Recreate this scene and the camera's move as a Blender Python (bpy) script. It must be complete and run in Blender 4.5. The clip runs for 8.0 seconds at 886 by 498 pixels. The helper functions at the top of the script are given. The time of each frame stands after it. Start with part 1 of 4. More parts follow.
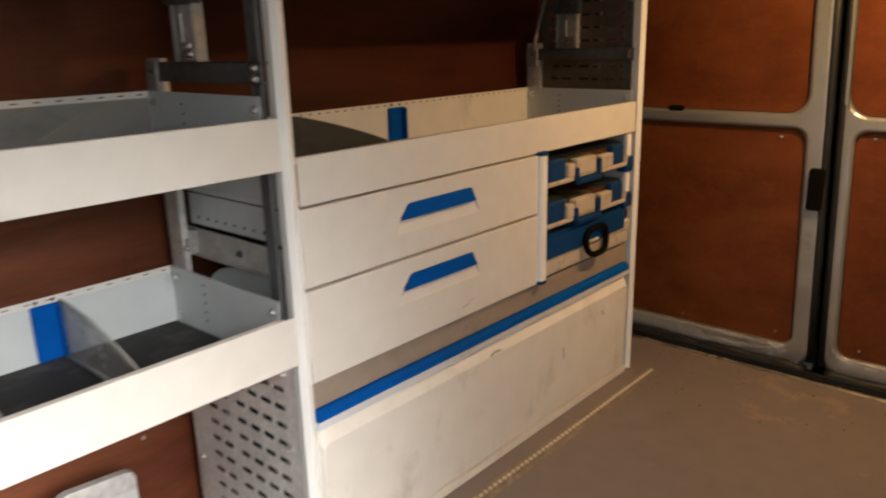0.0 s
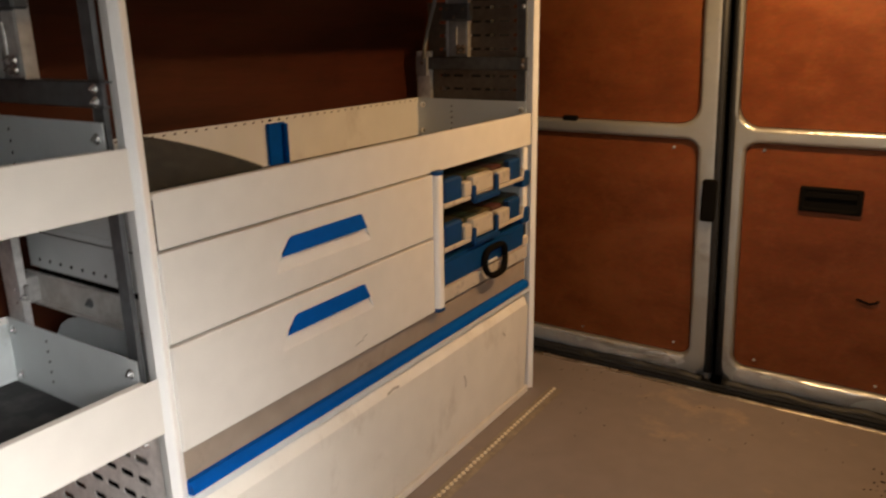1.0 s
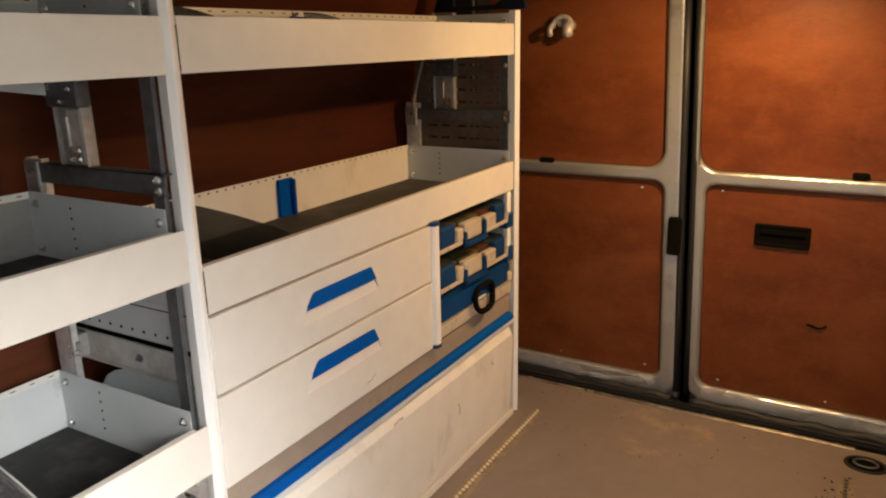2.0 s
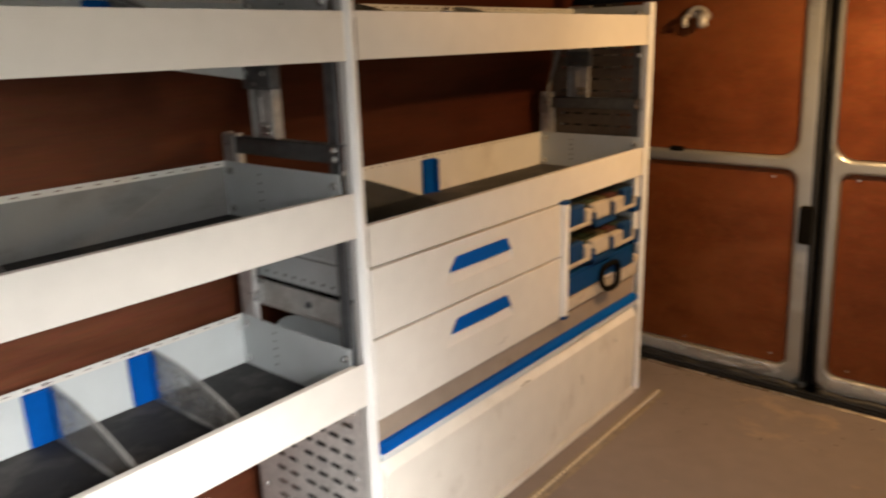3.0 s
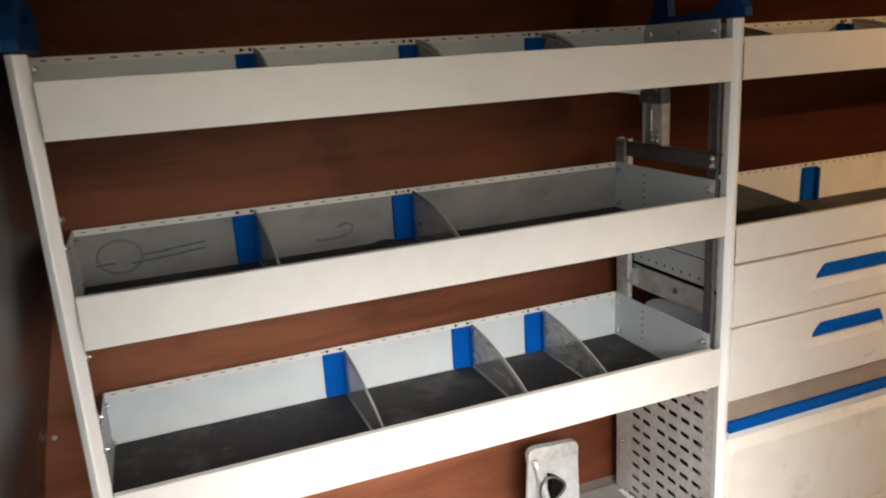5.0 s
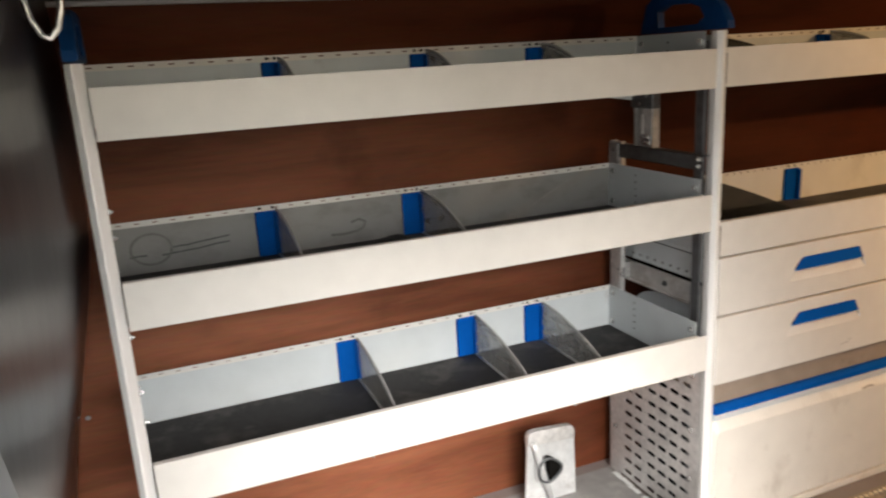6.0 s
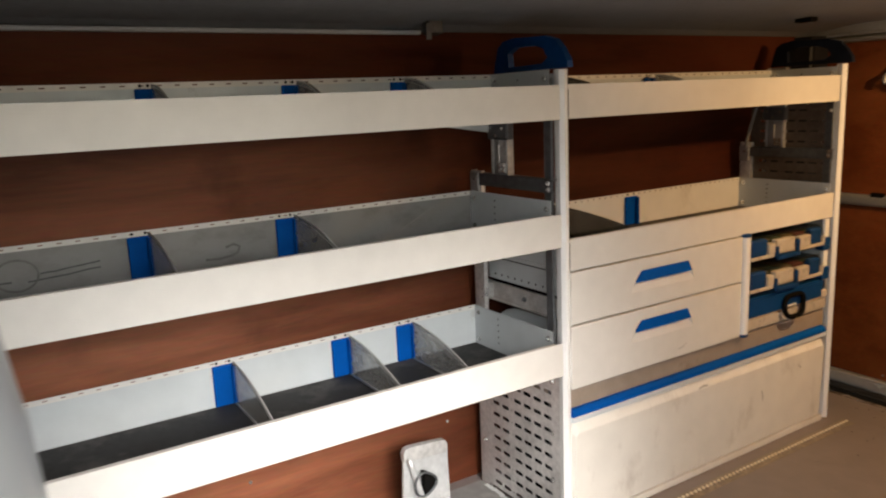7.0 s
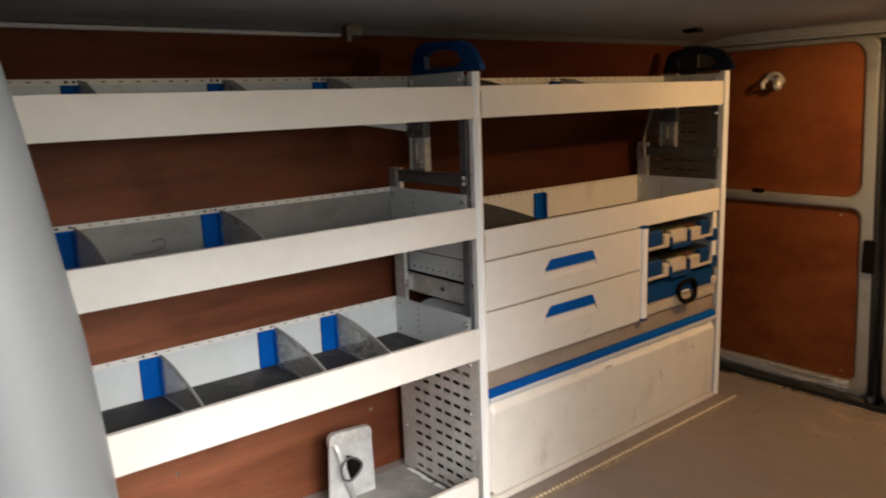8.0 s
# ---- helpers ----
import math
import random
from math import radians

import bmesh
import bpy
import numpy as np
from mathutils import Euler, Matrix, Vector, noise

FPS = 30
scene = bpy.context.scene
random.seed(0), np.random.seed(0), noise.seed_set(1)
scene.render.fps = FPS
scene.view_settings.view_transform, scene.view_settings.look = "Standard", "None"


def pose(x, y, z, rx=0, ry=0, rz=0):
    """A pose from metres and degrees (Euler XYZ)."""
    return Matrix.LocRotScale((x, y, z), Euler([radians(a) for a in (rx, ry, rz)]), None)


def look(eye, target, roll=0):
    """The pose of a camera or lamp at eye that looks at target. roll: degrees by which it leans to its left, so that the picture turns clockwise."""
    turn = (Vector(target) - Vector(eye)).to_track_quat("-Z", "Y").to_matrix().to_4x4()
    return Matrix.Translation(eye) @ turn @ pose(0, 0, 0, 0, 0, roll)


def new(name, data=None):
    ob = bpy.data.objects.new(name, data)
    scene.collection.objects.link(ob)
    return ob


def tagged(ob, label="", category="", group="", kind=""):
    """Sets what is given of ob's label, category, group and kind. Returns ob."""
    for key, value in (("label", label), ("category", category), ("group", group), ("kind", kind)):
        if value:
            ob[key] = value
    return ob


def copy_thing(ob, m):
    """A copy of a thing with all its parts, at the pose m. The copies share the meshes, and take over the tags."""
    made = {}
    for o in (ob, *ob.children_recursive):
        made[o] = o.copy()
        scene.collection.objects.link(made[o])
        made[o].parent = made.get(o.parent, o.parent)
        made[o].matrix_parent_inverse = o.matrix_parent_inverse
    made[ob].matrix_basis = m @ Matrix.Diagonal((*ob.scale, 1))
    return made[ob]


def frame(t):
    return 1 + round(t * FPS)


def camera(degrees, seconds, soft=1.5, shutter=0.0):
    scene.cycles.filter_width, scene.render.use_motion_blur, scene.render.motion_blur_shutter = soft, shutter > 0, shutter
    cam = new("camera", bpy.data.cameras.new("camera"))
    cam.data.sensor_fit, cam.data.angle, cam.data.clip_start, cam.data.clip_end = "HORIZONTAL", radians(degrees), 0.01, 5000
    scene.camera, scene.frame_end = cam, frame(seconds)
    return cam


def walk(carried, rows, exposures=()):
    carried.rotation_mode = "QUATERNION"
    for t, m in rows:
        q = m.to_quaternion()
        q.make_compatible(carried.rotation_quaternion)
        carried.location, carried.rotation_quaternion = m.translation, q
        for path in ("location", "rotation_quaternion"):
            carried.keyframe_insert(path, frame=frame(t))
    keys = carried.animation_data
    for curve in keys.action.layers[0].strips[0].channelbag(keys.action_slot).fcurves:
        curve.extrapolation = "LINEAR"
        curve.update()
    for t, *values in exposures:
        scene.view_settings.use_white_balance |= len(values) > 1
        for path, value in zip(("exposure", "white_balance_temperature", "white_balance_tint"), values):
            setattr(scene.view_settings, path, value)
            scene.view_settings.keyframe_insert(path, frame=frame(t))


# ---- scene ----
cam = camera(61.6, 8.0, 2.1, 0.55)
PATH = [
    (0, (0.9967, -0.7163, 1.0093), (-0.2831, 0.7201, 0.4615), -1.49),
    (0.5, (0.9313, -0.6076, 1.0122), (-0.2382, 0.9173, 0.4599), -1.36),
    (1, (0.9055, -0.5950, 1.0326), (-0.1463, 1.0124, 0.4761), -0.97),
    (1.2, (0.9130, -0.6225, 1.0723), (-0.1086, 1.0065, 0.5226), -1.16),
    (2.3, (0.9343, -0.8030, 1.1717), (-0.0399, 0.8591, 0.6358), -1.19),
    (2.5, (0.9567, -0.8309, 1.1715), (-0.0637, 0.8029, 0.6344), -1.47),
    (3, (0.9943, -0.9166, 1.1553), (-0.2480, 0.5561, 0.6181), -1.78),
    (3.5, (1.0422, -0.9989, 1.1369), (-0.4574, 0.2198, 0.6207), -2.51),
    (4, (1.0795, -1.0554, 1.1510), (-0.5853, -0.0759, 0.6336), -2.87),
    (4.5, (1.1624, -1.0902, 1.1694), (-0.6023, -0.2971, 0.6652), -3.37),
    (4.7, (1.1813, -1.0856, 1.1915), (-0.6078, -0.3566, 0.6775), -3.45),
    (5.8, (1.2863, -1.1723, 1.2440), (-0.5245, -0.4937, 0.7333), -3.48),
    (6, (1.3115, -1.1741, 1.2306), (-0.4864, -0.4590, 0.7274), -3.29),
    (6.5, (1.3742, -1.1773, 1.1989), (-0.3627, -0.2801, 0.7753), -2.95),
    (7, (1.4163, -1.2309, 1.1846), (-0.2471, -0.1900, 0.7956), -2.56),
    (7.2, (1.4416, -1.2721, 1.1758), (-0.2007, -0.1947, 0.8006), -2.61),
    (7.3, (1.4509, -1.2892, 1.1804), (-0.1775, -0.1919, 0.8019), -2.48),
    (7.5, (1.4779, -1.3120, 1.1773), (-0.1263, -0.1775, 0.8010), -2.46),
    (7.7, (1.4755, -1.3163, 1.1792), (-0.0931, -0.1375, 0.7935), -2.23),
    (8, (1.4935, -1.3156, 1.1724), (-0.0328, -0.0819, 0.7863), -2.13),
]
BASE = 3.2
EXPOSURES = [(t, BASE + e) for t, e in ((0.0, -0.22), (0.5, -0.2), (1.2, -0.1), (2.3, 0.25), (3.0, 0.1), (4.5, -0.05), (6.0, 0.1), (6.6, 0.0), (7.5, 0.0), (8.0, -0.3))]
walk(cam, [(t, look(eye, target, roll)) for t, eye, target, roll in PATH], EXPOSURES)

# ---- world, daylight through the side door, roof lamp ----
world = bpy.data.worlds.new("sky")
scene.world = world
world.use_nodes = True
wn = world.node_tree
sky = wn.nodes.new("ShaderNodeTexSky")
sky.sky_type = "NISHITA"
sky.sun_disc = False
sky.sun_elevation, sky.sun_rotation = radians(34.4), radians(94.3)
haze = wn.nodes.new("ShaderNodeMix")
haze.data_type = "RGBA"
haze.inputs[0].default_value = 0.72
haze.inputs[7].default_value = (5.2, 4.8, 4.3, 1)
wn.links.new(sky.outputs["Color"], haze.inputs[6])
wn.links.new(haze.outputs[2], wn.nodes["Background"].inputs["Color"])
wn.nodes["Background"].inputs["Strength"].default_value = 0.15


def lamp(name, kind, energy, colour, m, **more):
    data = bpy.data.lights.new(name, kind)
    data.energy, data.color = energy, colour
    for key, value in more.items():
        if key == "size":
            data.size = value
        elif key == "size_y":
            data.shape, data.size_y = "RECTANGLE", value
        elif key == "angle":
            data.angle = value
    ob = new(name, data)
    ob.matrix_world = m
    return ob


lamp("sun", "SUN", 0.88, (1.0, 0.97, 0.92), look((8, -0.6, 5.5), (0, 0, 0)), angle=radians(37))
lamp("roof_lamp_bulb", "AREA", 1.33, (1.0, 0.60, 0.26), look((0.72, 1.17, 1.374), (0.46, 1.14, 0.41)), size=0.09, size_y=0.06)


# ---- materials ----
def material(name, base, rough=0.5, metal=0.0, spread=0.12, scale=30.0, bump=0.0, bump_scale=120.0, stretch=(1, 1, 1),
             dirt=None, dirt_scale=4.0, dirt_low=0.56, dirt_high=0.72, coat=0.0, dirt_stretch=(1, 1, 1), spot=None, spec=0.5, bump_deep=0.004):
    """Principled paint, metal or plastic with grain at two scales, and optional stains."""
    m = bpy.data.materials.new(name)
    m.use_nodes = True
    nt = m.node_tree
    n, l = nt.nodes, nt.links
    b = n["Principled BSDF"]
    tc = n.new("ShaderNodeTexCoord")
    mp = n.new("ShaderNodeMapping")
    mp.inputs["Scale"].default_value = stretch
    l.new(tc.outputs["Object"], mp.inputs["Vector"])
    fine = n.new("ShaderNodeTexNoise")
    fine.inputs["Scale"].default_value, fine.inputs["Detail"].default_value = scale, 6
    broad = n.new("ShaderNodeTexNoise")
    broad.inputs["Scale"].default_value, broad.inputs["Detail"].default_value = scale * 0.13, 3
    l.new(mp.outputs["Vector"], fine.inputs["Vector"])
    l.new(mp.outputs["Vector"], broad.inputs["Vector"])
    mix = n.new("ShaderNodeMix")
    mix.data_type = "FLOAT"
    mix.inputs[0].default_value = 0.5
    l.new(fine.outputs["Fac"], mix.inputs[2])
    l.new(broad.outputs["Fac"], mix.inputs[3])
    ramp = n.new("ShaderNodeValToRGB")
    lo = [c * (1 - spread * 2) for c in base]
    hi = [min(1, c * (1 + spread * 1.6)) for c in base]
    ramp.color_ramp.elements[0].position, ramp.color_ramp.elements[1].position = 0.3, 0.7
    ramp.color_ramp.elements[0].color, ramp.color_ramp.elements[1].color = (*lo, 1), (*hi, 1)
    l.new(mix.outputs[0], ramp.inputs["Fac"])
    colour = ramp.outputs["Color"]
    if dirt:
        dm = n.new("ShaderNodeMapping")
        dm.inputs["Scale"].default_value = dirt_stretch
        l.new(tc.outputs["Object"], dm.inputs["Vector"])
        dn = n.new("ShaderNodeTexNoise")
        dn.inputs["Scale"].default_value, dn.inputs["Detail"].default_value = dirt_scale, 8
        dn.inputs["Roughness"].default_value = 0.65
        l.new(dm.outputs["Vector"], dn.inputs["Vector"])
        dr = n.new("ShaderNodeValToRGB")
        dr.color_ramp.elements[0].position, dr.color_ramp.elements[1].position = dirt_low, dirt_high
        l.new(dn.outputs["Fac"], dr.inputs["Fac"])
        stain = dr.outputs["Color"]
        if spot:
            far = n.new("ShaderNodeVectorMath")
            far.operation = "DISTANCE"
            l.new(tc.outputs["Object"], far.inputs[0])
            far.inputs[1].default_value = spot[:3]
            fall = n.new("ShaderNodeMapRange")
            fall.inputs[1].default_value, fall.inputs[2].default_value = spot[3] * 0.4, spot[3]
            fall.inputs[3].default_value, fall.inputs[4].default_value = 0.16, 0.0
            l.new(far.outputs["Value"], fall.inputs[0])
            lift = n.new("ShaderNodeMath")
            l.new(dn.outputs["Fac"], lift.inputs[0])
            l.new(fall.outputs[0], lift.inputs[1])
            l.new(lift.outputs[0], dr.inputs["Fac"])
        dx = n.new("ShaderNodeMix")
        dx.data_type = "RGBA"
        l.new(stain, dx.inputs[0])
        l.new(colour, dx.inputs[6])
        dx.inputs[7].default_value = (*dirt, 1)
        colour = dx.outputs[2]
    l.new(colour, b.inputs["Base Color"])
    rr = n.new("ShaderNodeMapRange")
    rr.inputs[3].default_value, rr.inputs[4].default_value = max(0.03, rough - 0.1), min(1, rough + 0.12)
    l.new(broad.outputs["Fac"], rr.inputs[0])
    l.new(rr.outputs[0], b.inputs["Roughness"])
    b.inputs["Metallic"].default_value = metal
    b.inputs["Coat Weight"].default_value = coat
    b.inputs["Specular IOR Level"].default_value = spec
    if bump:
        bn = n.new("ShaderNodeTexNoise")
        bn.inputs["Scale"].default_value, bn.inputs["Detail"].default_value = bump_scale, 4
        l.new(mp.outputs["Vector"], bn.inputs["Vector"])
        bp = n.new("ShaderNodeBump")
        bp.inputs["Strength"].default_value, bp.inputs["Distance"].default_value = bump, bump_deep
        l.new(bn.outputs["Fac"], bp.inputs["Height"])
        l.new(bp.outputs["Normal"], b.inputs["Normal"])
    return m


def plywood(name, base, dark, axis, rough=0.42, lit_patch=None, long=0.13, mottle=0.0):
    """Red-brown faced plywood: long figure along axis, pores, darker smudges."""
    m = bpy.data.materials.new(name)
    m.use_nodes = True
    nt = m.node_tree
    n, l = nt.nodes, nt.links
    b = n["Principled BSDF"]
    tc = n.new("ShaderNodeTexCoord")
    mp = n.new("ShaderNodeMapping")
    sc = [1.0, 1.0, 1.0]
    sc[axis] = long
    mp.inputs["Scale"].default_value = sc
    l.new(tc.outputs["Object"], mp.inputs["Vector"])
    figure = n.new("ShaderNodeTexNoise")
    figure.inputs["Scale"].default_value, figure.inputs["Detail"].default_value = 9, 7
    figure.inputs["Roughness"].default_value, figure.inputs["Distortion"].default_value = 0.62, 0.5
    pores = n.new("ShaderNodeTexNoise")
    pores.inputs["Scale"].default_value, pores.inputs["Detail"].default_value = 140, 3
    smudge = n.new("ShaderNodeTexNoise")
    smudge.inputs["Scale"].default_value, smudge.inputs["Detail"].default_value = 2.6, 6
    l.new(mp.outputs["Vector"], figure.inputs["Vector"])
    l.new(mp.outputs["Vector"], pores.inputs["Vector"])
    l.new(tc.outputs["Object"], smudge.inputs["Vector"])
    ramp = n.new("ShaderNodeValToRGB")
    e = ramp.color_ramp.elements
    e[0].position, e[0].color = 0.26, (*dark, 1)
    e[1].position, e[1].color = 0.70, (*[min(1, c * 1.25) for c in base], 1)
    mid = e.new(0.48)
    mid.color = (*base, 1)
    l.new(figure.outputs["Fac"], ramp.inputs["Fac"])
    bm_ = n.new("ShaderNodeMapping")
    sb = [1.0, 1.0, 1.0]
    sb[axis] = 0.35
    bm_.inputs["Scale"].default_value = sb
    l.new(tc.outputs["Object"], bm_.inputs["Vector"])
    patch = n.new("ShaderNodeTexNoise")
    patch.inputs["Scale"].default_value, patch.inputs["Detail"].default_value = 3.0, 6
    patch.inputs["Distortion"].default_value = 0.8
    l.new(bm_.outputs["Vector"], patch.inputs["Vector"])
    pr = n.new("ShaderNodeMapRange")
    pr.inputs[1].default_value, pr.inputs[2].default_value = 0.47, 0.66
    pr.inputs[3].default_value, pr.inputs[4].default_value = 0.0, 0.75
    l.new(patch.outputs["Fac"], pr.inputs[0])
    pale = n.new("ShaderNodeMix")
    pale.data_type = "RGBA"
    l.new(pr.outputs[0], pale.inputs[0])
    l.new(ramp.outputs["Color"], pale.inputs[6])
    pale.inputs[7].default_value = (base[0] * 1.7, base[1] * 2.1, base[2] * 2.5, 1)
    top = pale.outputs[2]
    # Daylight put into the colour: a paler round patch, fading outwards.
    if lit_patch:
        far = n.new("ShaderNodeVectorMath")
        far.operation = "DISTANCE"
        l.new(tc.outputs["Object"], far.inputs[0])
        far.inputs[1].default_value = lit_patch[:3]
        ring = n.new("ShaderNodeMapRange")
        ring.inputs[1].default_value, ring.inputs[2].default_value = lit_patch[3] * 0.25, lit_patch[3]
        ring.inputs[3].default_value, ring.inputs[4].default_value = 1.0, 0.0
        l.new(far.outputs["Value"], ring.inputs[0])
        # worn only varies the painted light along the grain figure.
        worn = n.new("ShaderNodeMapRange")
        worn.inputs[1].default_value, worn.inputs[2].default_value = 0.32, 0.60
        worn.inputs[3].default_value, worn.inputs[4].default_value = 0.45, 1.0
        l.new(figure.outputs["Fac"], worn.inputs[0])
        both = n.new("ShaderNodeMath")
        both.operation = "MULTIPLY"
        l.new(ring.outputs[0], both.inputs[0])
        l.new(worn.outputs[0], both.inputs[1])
        lit_mix = n.new("ShaderNodeMix")
        lit_mix.data_type = "RGBA"
        l.new(both.outputs[0], lit_mix.inputs[0])
        l.new(top, lit_mix.inputs[6])
        lit_mix.inputs[7].default_value = (0.345, 0.128, 0.066, 1)
        top = lit_mix.outputs[2]
    if mottle:
        rub = n.new("ShaderNodeTexNoise")
        rub.inputs["Scale"].default_value, rub.inputs["Detail"].default_value = 11, 9
        rub.inputs["Roughness"].default_value = 0.72
        l.new(tc.outputs["Object"], rub.inputs["Vector"])
        rb = n.new("ShaderNodeMapRange")
        rb.inputs[1].default_value, rb.inputs[2].default_value = 0.48, 0.72
        rb.inputs[3].default_value, rb.inputs[4].default_value = 0.0, mottle
        l.new(rub.outputs["Fac"], rb.inputs[0])
        worn_off = n.new("ShaderNodeMix")
        worn_off.data_type = "RGBA"
        l.new(rb.outputs[0], worn_off.inputs[0])
        l.new(top, worn_off.inputs[6])
        worn_off.inputs[7].default_value = (base[0] * 1.6, base[1] * 1.9, base[2] * 2.2, 1)
        top = worn_off.outputs[2]
    px = n.new("ShaderNodeMix")
    px.data_type, px.blend_type = "RGBA", "MULTIPLY"
    px.inputs[0].default_value = 0.35
    l.new(top, px.inputs[6])
    l.new(pores.outputs["Color"], px.inputs[7])
    sr = n.new("ShaderNodeValToRGB")
    sr.color_ramp.elements[0].position, sr.color_ramp.elements[1].position = 0.57, 0.72
    l.new(smudge.outputs["Fac"], sr.inputs["Fac"])
    half = n.new("ShaderNodeMath")
    half.operation = "MULTIPLY"
    half.inputs[1].default_value = 0.55
    l.new(sr.outputs["Color"], half.inputs[0])
    sx = n.new("ShaderNodeMix")
    sx.data_type = "RGBA"
    l.new(half.outputs[0], sx.inputs[0])
    l.new(px.outputs[2], sx.inputs[6])
    sx.inputs[7].default_value = (*[c * 0.45 for c in dark], 1)
    l.new(sx.outputs[2], b.inputs["Base Color"])
    b.inputs["Specular IOR Level"].default_value = 0.2
    rr = n.new("ShaderNodeMapRange")
    rr.inputs[3].default_value, rr.inputs[4].default_value = rough - 0.08, rough + 0.15
    l.new(figure.outputs["Fac"], rr.inputs[0])
    l.new(rr.outputs[0], b.inputs["Roughness"])
    bp = n.new("ShaderNodeBump")
    bp.inputs["Strength"].default_value, bp.inputs["Distance"].default_value = 0.25, 0.002
    l.new(pores.outputs["Fac"], bp.inputs["Height"])
    l.new(bp.outputs["Normal"], b.inputs["Normal"])
    return m


def clear_plastic(name, tint, clear=0.66):
    """Scratched see-through plastic, thin."""
    m = bpy.data.materials.new(name)
    m.use_nodes = True
    nt = m.node_tree
    n, l = nt.nodes, nt.links
    out = n["Material Output"]
    b = n["Principled BSDF"]
    b.inputs["Base Color"].default_value = (*tint, 1)
    b.inputs["Roughness"].default_value = 0.22
    tr = n.new("ShaderNodeBsdfTransparent")
    tr.inputs["Color"].default_value = (0.86, 0.87, 0.87, 1)
    tc = n.new("ShaderNodeTexCoord")
    mp = n.new("ShaderNodeMapping")
    mp.inputs["Scale"].default_value = (9, 1, 22)
    sn = n.new("ShaderNodeTexNoise")
    sn.inputs["Scale"].default_value, sn.inputs["Detail"].default_value = 3, 5
    l.new(tc.outputs["Object"], mp.inputs["Vector"])
    l.new(mp.outputs["Vector"], sn.inputs["Vector"])
    mr = n.new("ShaderNodeMapRange")
    mr.inputs[1].default_value, mr.inputs[2].default_value = 0.3, 0.75
    mr.inputs[3].default_value, mr.inputs[4].default_value = clear + 0.09, clear - 0.12
    l.new(sn.outputs["Fac"], mr.inputs[0])
    mx = n.new("ShaderNodeMixShader")
    l.new(mr.outputs[0], mx.inputs["Fac"])
    l.new(b.outputs["BSDF"], mx.inputs[1])
    l.new(tr.outputs["BSDF"], mx.inputs[2])
    l.new(mx.outputs["Shader"], out.inputs["Surface"])
    return m


# Side lining: daylight on its low front end is painted in as paler wood.
PLY_SIDE = plywood("red_brown_plywood", (0.080, 0.0182, 0.0064), (0.035, 0.0070, 0.0025), 1, lit_patch=(-0.42, -1.0, 0.42, 1.15))
PLY_DOOR = plywood("orange_brown_plywood", (0.170, 0.0450, 0.0125), (0.122, 0.0300, 0.0080), 0, long=0.45, mottle=0.5)
WHITE = material("white_powder_coat", (0.73, 0.71, 0.665), 0.38, 0, 0.03, 22, 0.04, 300, dirt=(0.42, 0.37, 0.31), dirt_scale=5, dirt_low=0.72, dirt_high=0.92)
CREAM = material("scuffed_cream_coat", (0.80, 0.775, 0.71), 0.42, 0, 0.035, 14, 0.04, 300, dirt=(0.50, 0.455, 0.39), dirt_scale=6, dirt_low=0.57, dirt_high=0.86, dirt_stretch=(1, 1.5, 0.9))
PALE = material("pale_grey_steel_coat", (0.60, 0.64, 0.65), 0.42, 0, 0.04, 16, 0.03, 260, dirt=(0.36, 0.34, 0.31), dirt_scale=9, dirt_low=0.64, dirt_high=0.8)
ALU = material("satin_aluminium", (0.94, 0.935, 0.91), 0.30, 0.04, 0.03, 40, 0.05, 200, (1, 1, 0.1))
GALV = material("galvanised_steel", (0.68, 0.67, 0.65), 0.36, 0.4, 0.16, 70, 0.1, 160)
GALV_MID = material("grey_galvanised_steel", (0.40, 0.395, 0.385), 0.4, 0.4, 0.18, 60, 0.1, 160)
GALV_RUN = material("scuffed_galvanised_runner", (0.50, 0.485, 0.46), 0.36, 0.3, 0.16, 30, 0.1, 160, dirt=(0.30, 0.25, 0.21), dirt_scale=14, dirt_low=0.5, dirt_high=0.75)
GALV_DARK = material("dull_galvanised_steel", (0.13, 0.135, 0.14), 0.45, 0.6, 0.2, 60, 0.1, 160)
BRIGHT = material("bright_zinc", (0.75, 0.75, 0.74), 0.22, 0.9, 0.08, 60)
CHROME = material("dull_chrome", (0.62, 0.60, 0.57), 0.42, 0.35, 0.1, 60)
BLUE = material("blue_plastic", (0.0005, 0.083, 0.37), 0.6, 0, 0.06, 60, 0.03, 300, spec=0.06)
# Shaded copy of BLUE_DARK: the dark around the rear cap put into its colour.
BLUE_SHADED = material("shaded_blue_plastic", (0.006, 0.010, 0.020), 0.5, 0, 0.1, 60, 0.03, 300, spec=0.2)
BLUE_DARK = material("deep_blue_plastic", (0.003, 0.046, 0.16), 0.5, 0, 0.08, 60, 0.03, 300, spec=0.2)
MAT = material("black_rubber_mat", (0.020, 0.020, 0.021), 0.75, 0, 0.2, 60, 0.25, 500, dirt=(0.13, 0.122, 0.112), dirt_scale=7, dirt_low=0.50, dirt_high=0.80)
MAT_BROWN = material("dusty_rubber_mat", (0.045, 0.040, 0.035), 0.8, 0, 0.2, 60, 0.25, 500, dirt=(0.15, 0.13, 0.11), dirt_scale=6, dirt_low=0.5, dirt_high=0.8)
FLOOR = material("worn_grey_vinyl", (0.215, 0.178, 0.165), 0.55, 0, 0.06, 14, 0.08, 420, dirt=(0.31, 0.235, 0.18), dirt_scale=9, dirt_low=0.62, dirt_high=0.76, spot=(0.47, 1.32, 0.0, 0.22))
SMUDGE = material("grey_smudge", (0.30, 0.29, 0.27), 0.6, 0, 0.15, 60)
